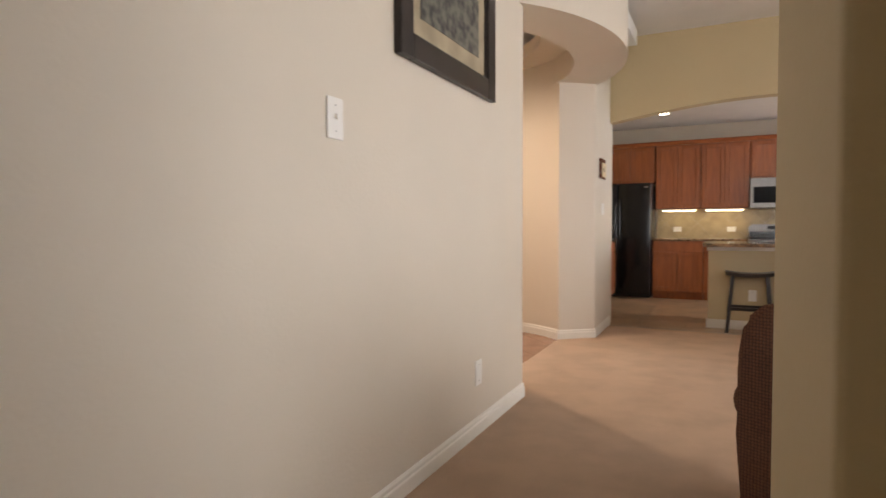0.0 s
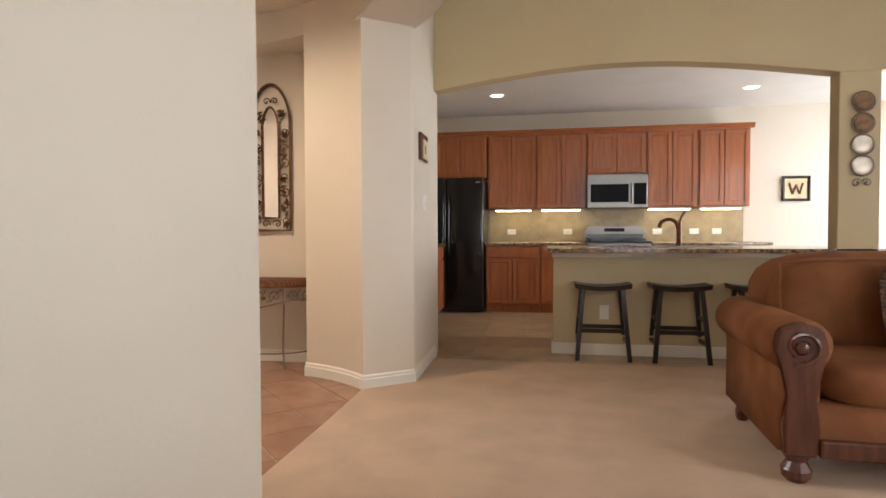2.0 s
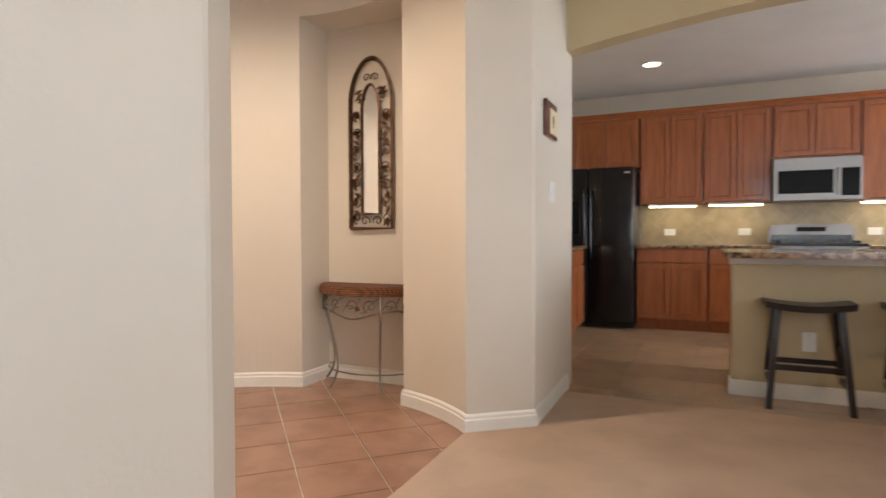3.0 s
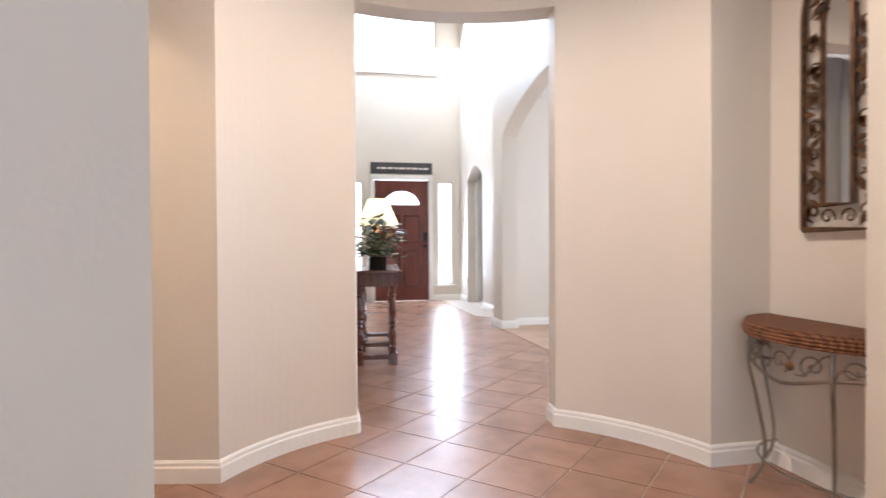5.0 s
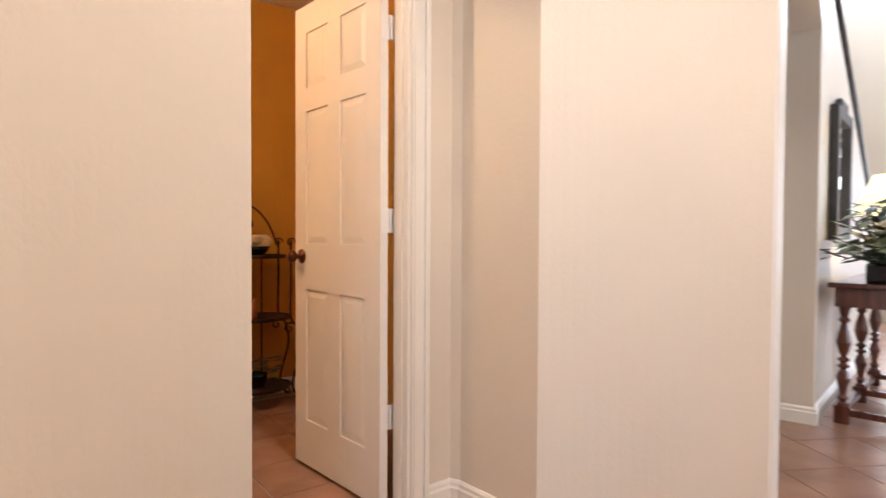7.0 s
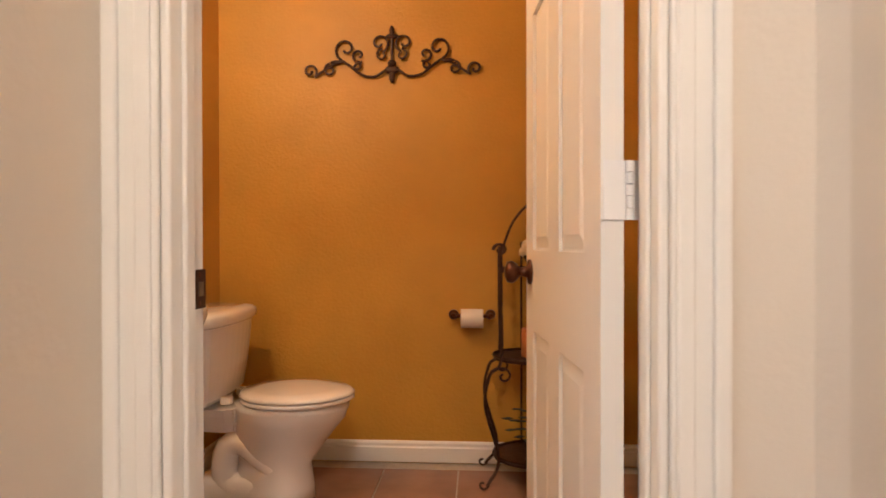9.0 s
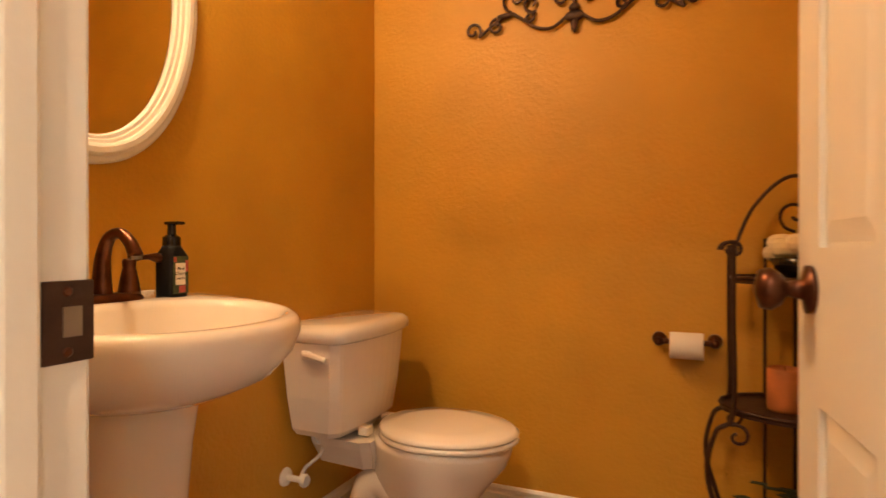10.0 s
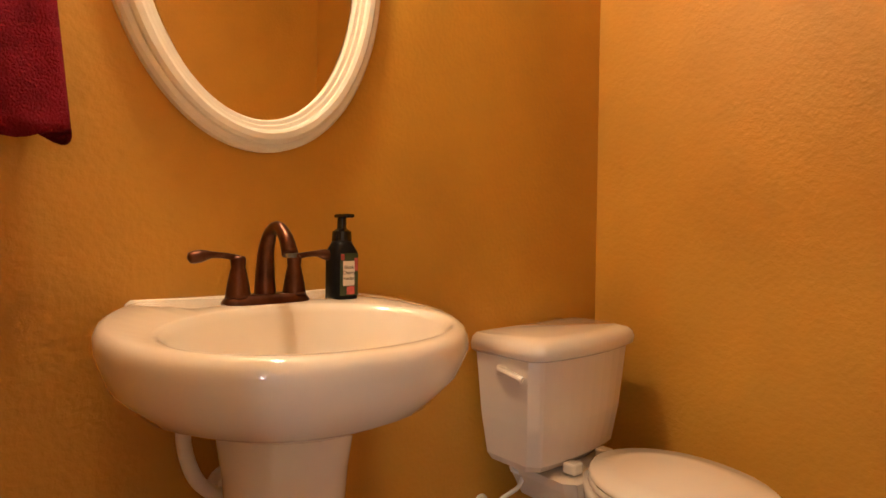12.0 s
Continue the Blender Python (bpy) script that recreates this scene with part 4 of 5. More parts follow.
part("lever", tube([(0.0, 0, 0.20), (0.02, 0, 0.26), (0.05, 0, 0.31)], 0.010, 8), BRONZE, sk)
sb = thing("kitchen_sink", pose(1.78, 7.34, 0.9055), "steel rim of the sink set in the granite", "sink")
part("rim", B((-0.38, -0.24, 0.0, 0.38, -0.21, 0.006), (-0.38, 0.10, 0.0, 0.38, 0.13, 0.006), (-0.38, -0.21, 0, -0.35, 0.10, 0.006), (0.35, -0.21, 0, 0.38, 0.10, 0.006), bevel=0.002), STEEL, sb)

stool = thing("bar_stool", pose(1.05, 6.92, 0), "dark saddle-seat wooden bar stool at the breakfast bar", "stool", "bar stools")
sd = bmesh.new()
vs = {}
for i in range(9):
    for j in range(5):
        u, v = -1 + i / 4, -1 + j / 2
        zz = 0.600 + 0.022 * u * u
        vs[i, j, 1] = sd.verts.new((0.225 * u, 0.13 * v, zz))
        vs[i, j, 0] = sd.verts.new((0.22 * u, 0.125 * v, zz - 0.038))
for i in range(8):
    for j in range(4):
        sd.faces.new((vs[i, j, 1], vs[i + 1, j, 1], vs[i + 1, j + 1, 1], vs[i, j + 1, 1]))
        sd.faces.new((vs[i, j, 0], vs[i, j + 1, 0], vs[i + 1, j + 1, 0], vs[i + 1, j, 0]))
for i in range(8):
    sd.faces.new((vs[i, 0, 0], vs[i + 1, 0, 0], vs[i + 1, 0, 1], vs[i, 0, 1])), sd.faces.new((vs[i, 4, 0], vs[i, 4, 1], vs[i + 1, 4, 1], vs[i + 1, 4, 0]))
for j in range(4):
    sd.faces.new((vs[0, j, 0], vs[0, j, 1], vs[0, j + 1, 1], vs[0, j + 1, 0])), sd.faces.new((vs[8, j, 0], vs[8, j + 1, 0], vs[8, j + 1, 1], vs[8, j, 1]))
part("seat", sd, ESPRESSO, stool)
for sx in (-1, 1):
    for sy in (-1, 1):
        lg = bmesh.new()
        q = [[lg.verts.new((sx * cx + a * 0.017, sy * cy + b * 0.017, z)) for a, b in ((-1, -1), (1, -1), (1, 1), (-1, 1))] for cx, cy, z in ((0.205, 0.145, 0.0), (0.155, 0.085, 0.572))]
        lg.faces.new(q[0]), lg.faces.new(q[1])
        for k in range(4):
            lg.faces.new((q[0][k], q[0][(k + 1) % 4], q[1][(k + 1) % 4], q[1][k]))
        part("leg", lg, ESPRESSO, stool)
for s in (-1, 1):
    part("stretcher", B((-0.185, s * 0.118 - 0.010, 0.225, 0.185, s * 0.118 + 0.010, 0.258)), ESPRESSO, stool)
    part("stretcher", B((s * 0.192 - 0.010, -0.125, 0.13, s * 0.192 + 0.010, 0.125, 0.16)), ESPRESSO, stool)
    part("stretcher", B((s * 0.178 - 0.010, -0.108, 0.32, s * 0.178 + 0.010, 0.108, 0.35)), ESPRESSO, stool)
for x in (1.65, 2.25):
    copy_thing(stool, pose(x, 6.92, 0))

kp = picture("framed_picture", pose(3.74, 10.05, 1.58), 0.33, 0.32, 0.022, ESPRESSO, "small dark-framed print with a brown letter on the wall", 0.0, CREAM)
for a, b in (((-0.08, 0.07), (-0.04, -0.07)), ((-0.04, -0.07), (0.0, 0.05)), ((0.0, 0.05), (0.04, -0.07)), ((0.04, -0.07), (0.08, 0.07))):
    part("stroke", tube([(a[0], -0.018, a[1]), (b[0], -0.018, b[1])], 0.012, 6), DARKWOOD, kp)
for x in (0.14, 0.90, 2.06, 2.52, 2.80):
    plate("wall_outlet", pose(x, 10.037, 1.04), "white outlet on the tiled backsplash", "outlet", False, True, 0.118, 0.075)
for x, y in ((0.03, 8.86), (2.86, 9.0)):
    c = thing("ceiling_light", pose(x, y, 2.65), "round recessed ceiling light, lit", "ceiling light", "recessed lights")
    part("trim_ring", lathe([(0.098, -0.001), (0.098, -0.006), (0.075, -0.008), (0.075, -0.002)], 28), PLASTIC, c)
    part("lens", lathe([(0.074, -0.0015), (0.074, -0.004)], 28), GLOW, c, "glowing lens")
vt = thing("ceiling_vent", pose(2.75, 8.1, 2.65), "white slatted ceiling vent", "vent")
part("frame", B((-0.20, -0.13, -0.010, 0.20, -0.11, -0.001), (-0.20, 0.11, -0.010, 0.20, 0.13, -0.001), (-0.20, -0.11, -0.010, -0.18, 0.11, -0.001), (0.18, -0.11, -0.010, 0.20, 0.11, -0.001)), WHITE, vt)
for i in range(7):
    part("slat", B((-0.18, -0.10 + i * 0.03, -0.009, 0.18, -0.088 + i * 0.03, -0.002)), SILVER, vt)
dc = thing("dining_chair", pose(4.05, 8.0, 0), "pale hoop-back dining chair by the bright window", "chair")
part("seat", puff(-0.21, -0.21, 0.42, 0.21, 0.21, 0.46, 4), SILVER, dc)
part("hoop", tube(smooth_path([(-0.2, 0.18, 0.45), (-0.21, 0.22, 0.75), (-0.12, 0.24, 0.94), (0, 0.24, 0.98), (0.12, 0.24, 0.94), (0.21, 0.22, 0.75), (0.2, 0.18, 0.45)], 6), 0.011, 8), SILVER, dc)
for x in (-0.1, 0, 0.1):
    part("spindle", tube([(x, 0.19, 0.45), (x, 0.235, 0.95)], 0.006, 6), SILVER, dc)
for sx in (-1, 1):
    for sy in (-1, 1):
        part("leg", tube([(sx * 0.20, sy * 0.19, 0), (sx * 0.16, sy * 0.15, 0.43)], 0.015, 8), SILVER, dc)

# ---------------------------------------------------------------- niche
nm = thing("wall_mirror", pose(-1.575, 6.378, 1.06), "tall pointed mirror in a leafy bronze scrollwork frame", "mirror")


def gothic(w, h, spring, n=10):
    p = [(-w, 0), (-w, spring)]
    rise = h - spring
    p += [(-w * math.cos(math.pi / 2 * i / n) ** 1.0, spring + rise * math.sin(math.pi / 2 * i / n) ** 1.25) for i in range(1, n + 1)]
    return p + [(-x, z) for x, z in reversed(p[:-1])]


g1, g2 = gothic(0.165, 1.16, 0.88), [(x, z + 0.10) for x, z in gothic(0.068, 0.88, 0.72)]
part("outer_frame", tube([(x, -0.02, z) for x, z in g1 + [g1[0]]], 0.015, 4), PATINA, nm)
part("inner_frame", tube([(x, -0.025, z) for x, z in g2 + [g2[0]]], 0.011, 4), PATINA, nm)
part("glass", prism(g2, -0.022, -0.016, "y"), MIRROR, nm, "silvered mirror glass")
rnd = random.Random(4)
for s in (-1, 1):
    for i in range(8):
        z = 0.07 + i * 0.118
        xc = s * (0.117 - (0.03 if i > 6 else 0))
        part("scroll", tube([(xc + s * (-1) ** i * x, -0.018, z + zz) for x, y, zz in spiral(0, 0, 0.040, 0.008, -90, 330, 18)], 0.0045, 6), PATINA, nm)
        for k in range(3):
            lf = bmesh.new()
            a = rnd.uniform(0, 6.28)
            u, w = Vector((math.cos(a), 0, math.sin(a))), Vector((-math.sin(a), 0, math.cos(a)))
            c = Vector((xc + rnd.uniform(-0.02, 0.02), -0.022, z + rnd.uniform(-0.03, 0.06)))
            pts = [c - u * 0.036, c + w * 0.014, c + u * 0.038, c - w * 0.014]
            lo = [lf.verts.new(p) for p in pts]
            hi = [lf.verts.new(p + Vector((0, -0.005, 0))) for p in pts]
            lf.faces.new(lo), lf.faces.new(hi)
            for q in range(4):
                lf.faces.new((lo[q], lo[(q + 1) % 4], hi[(q + 1) % 4], hi[q]))
            part("leaf", lf, PATINA, nm)
for s in (-1, 1):
    part("scroll", tube([(s * x, -0.018, z) for x, y, z in spiral(0.05, 0.05, 0.038, 0.006, 200, -220, 20)], 0.0045, 6), PATINA, nm)
    part("scroll", tube([(s * x, -0.018, z) for x, y, z in spiral(0.035, 1.03, 0.032, 0.006, 200, -220, 20)], 0.0045, 6), PATINA, nm)

ntab = thing("console_table", pose(-1.55, 6.375, 0), "half-round console table with a wicker top and iron legs", "table")
half = [(0.40 * math.cos(a), -0.32 * math.sin(a)) for a in [math.pi * i / 24 for i in range(25)]]
part("tabletop", merge(*[tube([(x * sc, y * sc - 0.0, z) for x, y in half], 0.0075, 6) for sc, z in ((1.0, 0.630), (1.01, 0.642), (1.01, 0.654), (1.0, 0.666), (0.985, 0.676))], prism([(x * 0.99, min(y * 0.99, -0.001)) for x, y in half], 0.622, 0.681)), WICKER, ntab, "woven brown wicker top")
def rim(t, z, k=1.0):
    a = math.pi * t
    return (0.385 * k * math.cos(a), -0.305 * k * math.sin(a) - 0.004, z)
part("apron_rail", tube([rim(i / 40, 0.475 + 0.055 * abs(math.sin(2 * math.pi * i / 40)) ** 1.5) for i in range(41)], 0.007, 8), SILVER, ntab)
for i in range(9):
    c = (i + 0.5) / 9
    d = 1 if i % 2 else -1
    part("scroll", tube([rim(c + d * x * 0.9, 0.560 + z) for x, y, z in spiral(0, 0, 0.046, 0.008, -60, 400, 26)], 0.004, 6), SILVER, ntab)
    part("tendril", tube(smooth_path([rim(c - 0.055, 0.612), rim(c - 0.02, 0.570 + d * 0.02), rim(c + 0.025, 0.545 - d * 0.02), rim(c + 0.055, 0.520)], 5), 0.0035, 6), SILVER, ntab)
part("rosette", puff(0.03, -0.325, 0.53, 0.07, -0.300, 0.565, 2), GOLDCLOTH, ntab, "small golden flower")
for x, y in ((-0.37, -0.05), (0.37, -0.05), (-0.19, -0.265), (0.19, -0.265)):
    part("leg", tube(smooth_path([(x, y, 0.62), (x * 1.05, y * 1.05, 0.52), (x * 0.95, y * 0.95, 0.36), (x * 0.86, y * 0.86, 0.18), (x * 0.90, y * 0.9, 0.08), (x * 1.03, y * 1.03, 0.004)], 6), 0.0075, 8), SILVER, ntab)
part("stretcher", tube([(x * 0.86, y * 0.86, 0.115) for x, y in half], 0.005, 6), SILVER, ntab)

# ---------------------------------------------------------------- hall
hc = thing("hall_console", pose(-5.0, 4.875, 0, 0, 0, -6.5), "long dark turned-leg wooden console table in the hall", "table")
part("top", B((-0.66, -0.215, 0.755, 0.66, 0.205, 0.785), bevel=0.008), DARKWOOD, hc)
part("apron", B((-0.62, -0.185, 0.65, 0.62, 0.175, 0.755), bevel=0.003), DARKWOOD, hc)
for i in range(3):
    d = part("drawer", B((-0.57 + i * 0.385, 0.175, 0.663, -0.20 + i * 0.385, 0.186, 0.745), bevel=0.003), DARKWOOD, hc)
    part("pull", lathe([(0.012, 0), (0.008, 0.008), (0.013, 0.018), (0.004, 0.024)], 10), BRONZE, d).matrix_local = pose(-0.385 + i * 0.385, 0.186, 0.70, -90, 0, 0)
prof = [(0.030, 0.10), (0.030, 0.112), (0.016, 0.122), (0.030, 0.140), (0.016, 0.158), (0.022, 0.20), (0.034, 0.25), (0.024, 0.285), (0.014, 0.30), (0.032, 0.318), (0.014, 0.336), (0.032, 0.354), (0.014, 0.372), (0.026, 0.40), (0.038, 0.45), (0.030, 0.50), (0.016, 0.555), (0.030, 0.575), (0.018, 0.592), (0.024, 0.62), (0.032, 0.65)]
for x in (-0.575, 0.0, 0.575):
    for y in (-0.145, 0.135):
        part("leg", merge(lathe(prof, 16, (x, y)), B((x - 0.036, y - 0.036, 0, x + 0.036, y + 0.036, 0.10), bevel=0.004)), DARKWOOD, hc, "turned dark wooden leg", False)
for y in (-0.145, 0.135):
    part("stretcher", B((-0.575, y - 0.02, 0.05, 0.575, y + 0.02, 0.085), bevel=0.004), DARKWOOD, hc)
for x in (-0.575, 0.0, 0.575):
    part("stretcher", B((x - 0.02, -0.125, 0.045, x + 0.02, 0.115, 0.08), bevel=0.004), DARKWOOD, hc)

lp = thing("table_lamp", pose(-4.75, 4.86, 0.785), "lit table lamp with a pale yellow empire shade", "lamp")
part("lamp_base", lathe([(0.08, 0.0005), (0.08, 0.02), (0.03, 0.05), (0.05, 0.14), (0.055, 0.20), (0.02, 0.28), (0.012, 0.38)], 20), BRONZE, lp, "", True)
sh = bmesh.new()
r1 = [[sh.verts.new((r * math.cos(2 * math.pi * i / 32), r * math.sin(2 * math.pi * i / 32), z)) for i in range(32)] for r, z in ((0.185, 0.38), (0.085, 0.61), (0.082, 0.61), (0.181, 0.382))]
for a, b in zip(r1, r1[1:] + r1[:1]):
    for i in range(32):
        sh.faces.new((a[i], a[(i + 1) % 32], b[(i + 1) % 32], b[i]))
part("shade", sh, SHADE, lp, "pale yellow cloth shade", True)
pl = thing("potted_plant", pose(-4.53, 4.83, 0.785), "leafy green plant in a small dark pot", "plant")
part("pot", B((-0.075, -0.075, 0.0005, 0.075, 0.075, 0.105), bevel=0.012), BLACK, pl, "square dark pot")
for k in range(230):
    a, el, r = rnd.uniform(0, 6.28), rnd.uniform(-0.1, 1.4), rnd.uniform(0.08, 0.31)
    c = Vector((r * math.cos(a) * math.cos(el), r * math.sin(a) * math.cos(el), 0.13 + r * math.sin(el) * 1.1))
    if k % 5 == 0:
        part("stem", tube([(0, 0, 0.08), (c.x * 0.5, c.y * 0.5, 0.10 + c.z * 0.35), tuple(c)], 0.003, 5), GREEN, pl)
    d = Vector((math.cos(a), math.sin(a), rnd.uniform(-0.6, 0.5))).normalized()
    sd2 = d.cross(Vector((0, 0, 1))).normalized()
    up2 = sd2.cross(d)
    ln, wd = rnd.uniform(0.07, 0.14), rnd.uniform(0.02, 0.04)
    lf = bmesh.new()
    mid = [lf.verts.new(c + d * (ln * t) + up2 * (-0.02 * t * t)) for t in (-0.5, 0.0, 0.5)]
    e1, e2 = lf.verts.new(c + sd2 * wd - up2 * 0.006), lf.verts.new(c - sd2 * wd - up2 * 0.006)
    lf.faces.new((mid[0], e1, mid[1])), lf.faces.new((mid[1], e1, mid[2])), lf.faces.new((mid[0], mid[1], e2)), lf.faces.new((mid[1], mid[2], e2))
    part("leaf", lf, PALELEAF if k % 4 == 0 else GREEN, pl)

hs = thing("door_sign", pose(-9.398, 5.74, 2.27, 0, 0, 90), "long charcoal sign with pale script over the door", "sign")
part("board", B((-0.53, -0.02, -0.095, 0.53, -0.0005, 0.095), bevel=0.004), SIGN, hs)
x = -0.42
for i in range(9):
    w = (0.05, 0.08, 0.10, 0.06, 0.11, 0.07, 0.09, 0.06, 0.08)[i]
    part("writing", B((x, -0.023, -0.018, x + w, -0.0195, 0.012)), PAPER, hs)
    x += w + 0.022
hm = thing("hall_mirror", pose(-4.95, 4.590, 1.42, 0, 0, 175.6), "dark-framed wall mirror above the hall console", "mirror")
part("frame", frame_bars(0.60, 0.80, 0.075, 0.045), SIGN, hm)
part("glass", B((-0.23, -0.018, -0.33, 0.23, -0.008, 0.33)), MIRROR, hm, "silvered mirror glass")
part("crest", B((-0.14, -0.04, 0.40, 0.14, -0.002, 0.46), bevel=0.012), SIGN, hm)
picture("framed_picture", pose(-7.0, 6.78, 1.62), 0.42, 0.62, 0.05, ESPRESSO, "dark-framed picture on the pale hall wall", 0.05)
rail = thing("stair_rail", pose(-7.36, 4.715, 0), "dark wooden stair handrail on a raked half wall", "handrail")
part("newel", merge(B((-0.045, -0.045, 0.0, 0.045, 0.045, 1.30), bevel=0.006), lathe([(0.03, 1.30), (0.045, 1.33), (0.05, 1.40), (0.02, 1.47), (0.035, 1.51), (0.012, 1.57)], 16)), DARKWOOD, rail)
part("handrail", tube([(0.0, 0, 1.38), (0.15, -0.011, 1.50), (2.94, -0.22, 3.02)], 0.030, 10), ESPRESSO, rail)
for i in range(18):
    xx = 0.14 + i * 0.152
    part("baluster", tube([(xx, -0.075 * xx, 1.03 + xx * 0.54), (xx, -0.075 * xx, 1.42 + xx * 0.545)], 0.009, 6), IRON, rail)

# ---------------------------------------------------------------- powder room
# toilet
to = thing("toilet", room(-0.87, 1.92, 0, 0, 0, 90), "white two-piece toilet with its lid closed", "toilet")


def loft(rings, cap=True):
    bm = bmesh.new()
    rr = [[bm.verts.new(p) for p in r] for r in rings]
    n = len(rr[0])
    for a, b in zip(rr, rr[1:]):
        for i in range(n):
            bm.faces.new((a[i], a[(i + 1) % n], b[(i + 1) % n], b[i]))
    if cap:
        bm.faces.new(rr[0]), bm.faces.new(rr[-1])
    return bm


def egg(cx, cy, rx, back, front, z, n=32, p=2.0):
    out = []
    for i in range(n):
        a = 2 * math.pi * i / n
        c, s = math.cos(a), math.sin(a)
        ry = front if s > 0 else back
        out.append((cx + rx * math.copysign(abs(c) ** (2 / p), c), cy + ry * math.copysign(abs(s) ** (2 / p), s), z))
    return out


def slab(w0, w1, y0, y1, z, bow=0.0, n=8):
    """A rounded-corner outline, front edge bowed."""
    pts = [(-w0, y0, z), (w0, y0, z), (w1, y1 - 0.03, z), (w1 - 0.02, y1 - 0.006, z)]
    pts += [(w1 * 0.86 * (1 - 2 * i / n), y1 + bow * (1 - (1 - 2 * i / n) ** 2), z) for i in range(n + 1)]
    pts += [(-w1 + 0.02, y1 - 0.006, z), (-w1, y1 - 0.03, z)]
    return pts


# local: x along the wall, -y is towards the wall after the turn, y out into the room
part("tank", loft([slab(0.150, 0.155, 0.04, 0.150, 0.385, 0.008), slab(0.178, 0.180, 0.03, 0.178, 0.392, 0.012), slab(0.190, 0.192, 0.022, 0.192, 0.412, 0.016), slab(0.208, 0.208, 0.016, 0.207, 0.52, 0.020), slab(0.226, 0.224, 0.010, 0.220, 0.70, 0.022)]), PORC, to)
part("tank_lid", loft([slab(0.228, 0.227, 0.006, 0.224, 0.695, 0.022), slab(0.238, 0.237, 0.003, 0.236, 0.704, 0.024), slab(0.240, 0.239, 0.002, 0.238, 0.722, 0.024), slab(0.236, 0.235, 0.004, 0.234, 0.738, 0.024), slab(0.226, 0.224, 0.010, 0.222, 0.749, 0.022), slab(0.200, 0.198, 0.03, 0.200, 0.755, 0.018)]), PORC, to, "bow-fronted porcelain tank lid", True)
part("flush_lever", merge(B((0.213, 0.085, 0.645, 0.232, 0.120, 0.672), bevel=0.006, seg=3), tube(smooth_path([(0.232, 0.10, 0.662), (0.236, 0.13, 0.660), (0.235, 0.165, 0.652), (0.232, 0.178, 0.648)], 4), 0.009, 10)), PORC, to, "white flush lever")
bowl = [egg(0, 0.40, 0.115, 0.20, 0.155, 0.002), egg(0, 0.40, 0.11, 0.19, 0.15, 0.05), egg(0, 0.41, 0.095, 0.17, 0.13, 0.14), egg(0, 0.42, 0.125, 0.20, 0.19, 0.24), egg(0, 0.45, 0.165, 0.21, 0.225, 0.32), egg(0, 0.457, 0.178, 0.22, 0.235, 0.365), egg(0, 0.457, 0.178, 0.22, 0.235, 0.39)]
part("bowl", loft(bowl), PORC, to, "", True)
part("trapway", merge(tube(smooth_path([(0.045, 0.42, 0.10), (0.050, 0.36, 0.17), (0.050, 0.28, 0.23), (0.050, 0.22, 0.20), (0.050, 0.21, 0.09), (0.050, 0.27, 0.05)], 7), 0.052, 14), B((-0.10, 0.10, 0.0, 0.10, 0.40, 0.10), bevel=0.03, seg=3)), PORC, to, "", True)
part("deck", loft([slab(0.085, 0.10, 0.06, 0.26, 0.28), slab(0.12, 0.13, 0.05, 0.27, 0.35), slab(0.13, 0.14, 0.05, 0.27, 0.378)]), PORC, to, "", False)
part("seat", loft([egg(0, 0.462, 0.184, 0.20, 0.243, 0.392), egg(0, 0.462, 0.192, 0.205, 0.252, 0.40), egg(0, 0.462, 0.188, 0.20, 0.248, 0.410)]), PORC, to, "", True)
part("seat_lid", loft([egg(0, 0.462, 0.188, 0.20, 0.248, 0.4125), egg(0, 0.462, 0.192, 0.205, 0.252, 0.420), egg(0, 0.462, 0.180, 0.20, 0.236, 0.430), egg(0, 0.462, 0.12, 0.14, 0.17, 0.436)]), PORC, to, "closed white seat lid", True)
for s in (-1, 1):
    part("seat_hinge", B((s * 0.075 - 0.02, 0.205, 0.385, s * 0.075 + 0.02, 0.245, 0.415), bevel=0.006), PORC, to)
    part("bolt_cap", lathe([(0.016, 0.0), (0.015, 0.012), (0.006, 0.02)], 12, (s * 0.125, 0.33)), PORC, to)
to.matrix_world = ROOM @ Matrix.Translation((-0.708, 1.99, 0)) @ Matrix(((0, -1, 0, 0), (1, 0, 0, 0), (0, 0, 1, 0), (0, 0, 0, 1)))
vl = thing("supply_valve", room(-0.69, 2.165, 0.245), "white shut-off valve with a braided hose to the toilet", "valve")
part("escutcheon", lathe([(0.03, 0), (0.028, 0.006), (0.012, 0.010)], 18), PLASTIC, vl).matrix_local = pose(0, 0, 0, 0, -90, 0)
part("stub", tube([(0.0, 0, 0), (-0.07, 0, 0)], 0.010, 10), PLASTIC, vl)
part("handle", lathe([(0.020, 0), (0.022, 0.008), (0.018, 0.016)], 12), PLASTIC, vl).matrix_local = pose(-0.07, 0, 0, 0, -90, 0)
part("hose", tube(smooth_path([(-0.06, 0, 0.0), (-0.065, -0.015, 0.03), (-0.085, -0.02, 0.05), (-0.10, -0.05, 0.07), (-0.10, -0.065, 0.10), (-0.085, -0.04, 0.115), (-0.085, -0.035, 0.15)], 6), 0.006, 8), PLASTIC, vl, "", True)

# pedestal sink
ps = thing("pedestal_sink", room(-0.69, 2.866, 0), "white oval pedestal sink on the orange wall", "sink")


def basin(k, kf, z, n=44):
    out = []
    for i in range(n):
        a = 2 * math.pi * i / n
        c, s = math.cos(a), math.sin(a)
        y = 0.300 * k * s
        x = -0.225 - 0.300 * kf * c
        x = min(x, -0.002)
        out.append((x, y, z - 0.018 + (0.034 * max(0.0, 1 + x / 0.525) ** 1.4 if z > 0.83 else 0)))
    return out


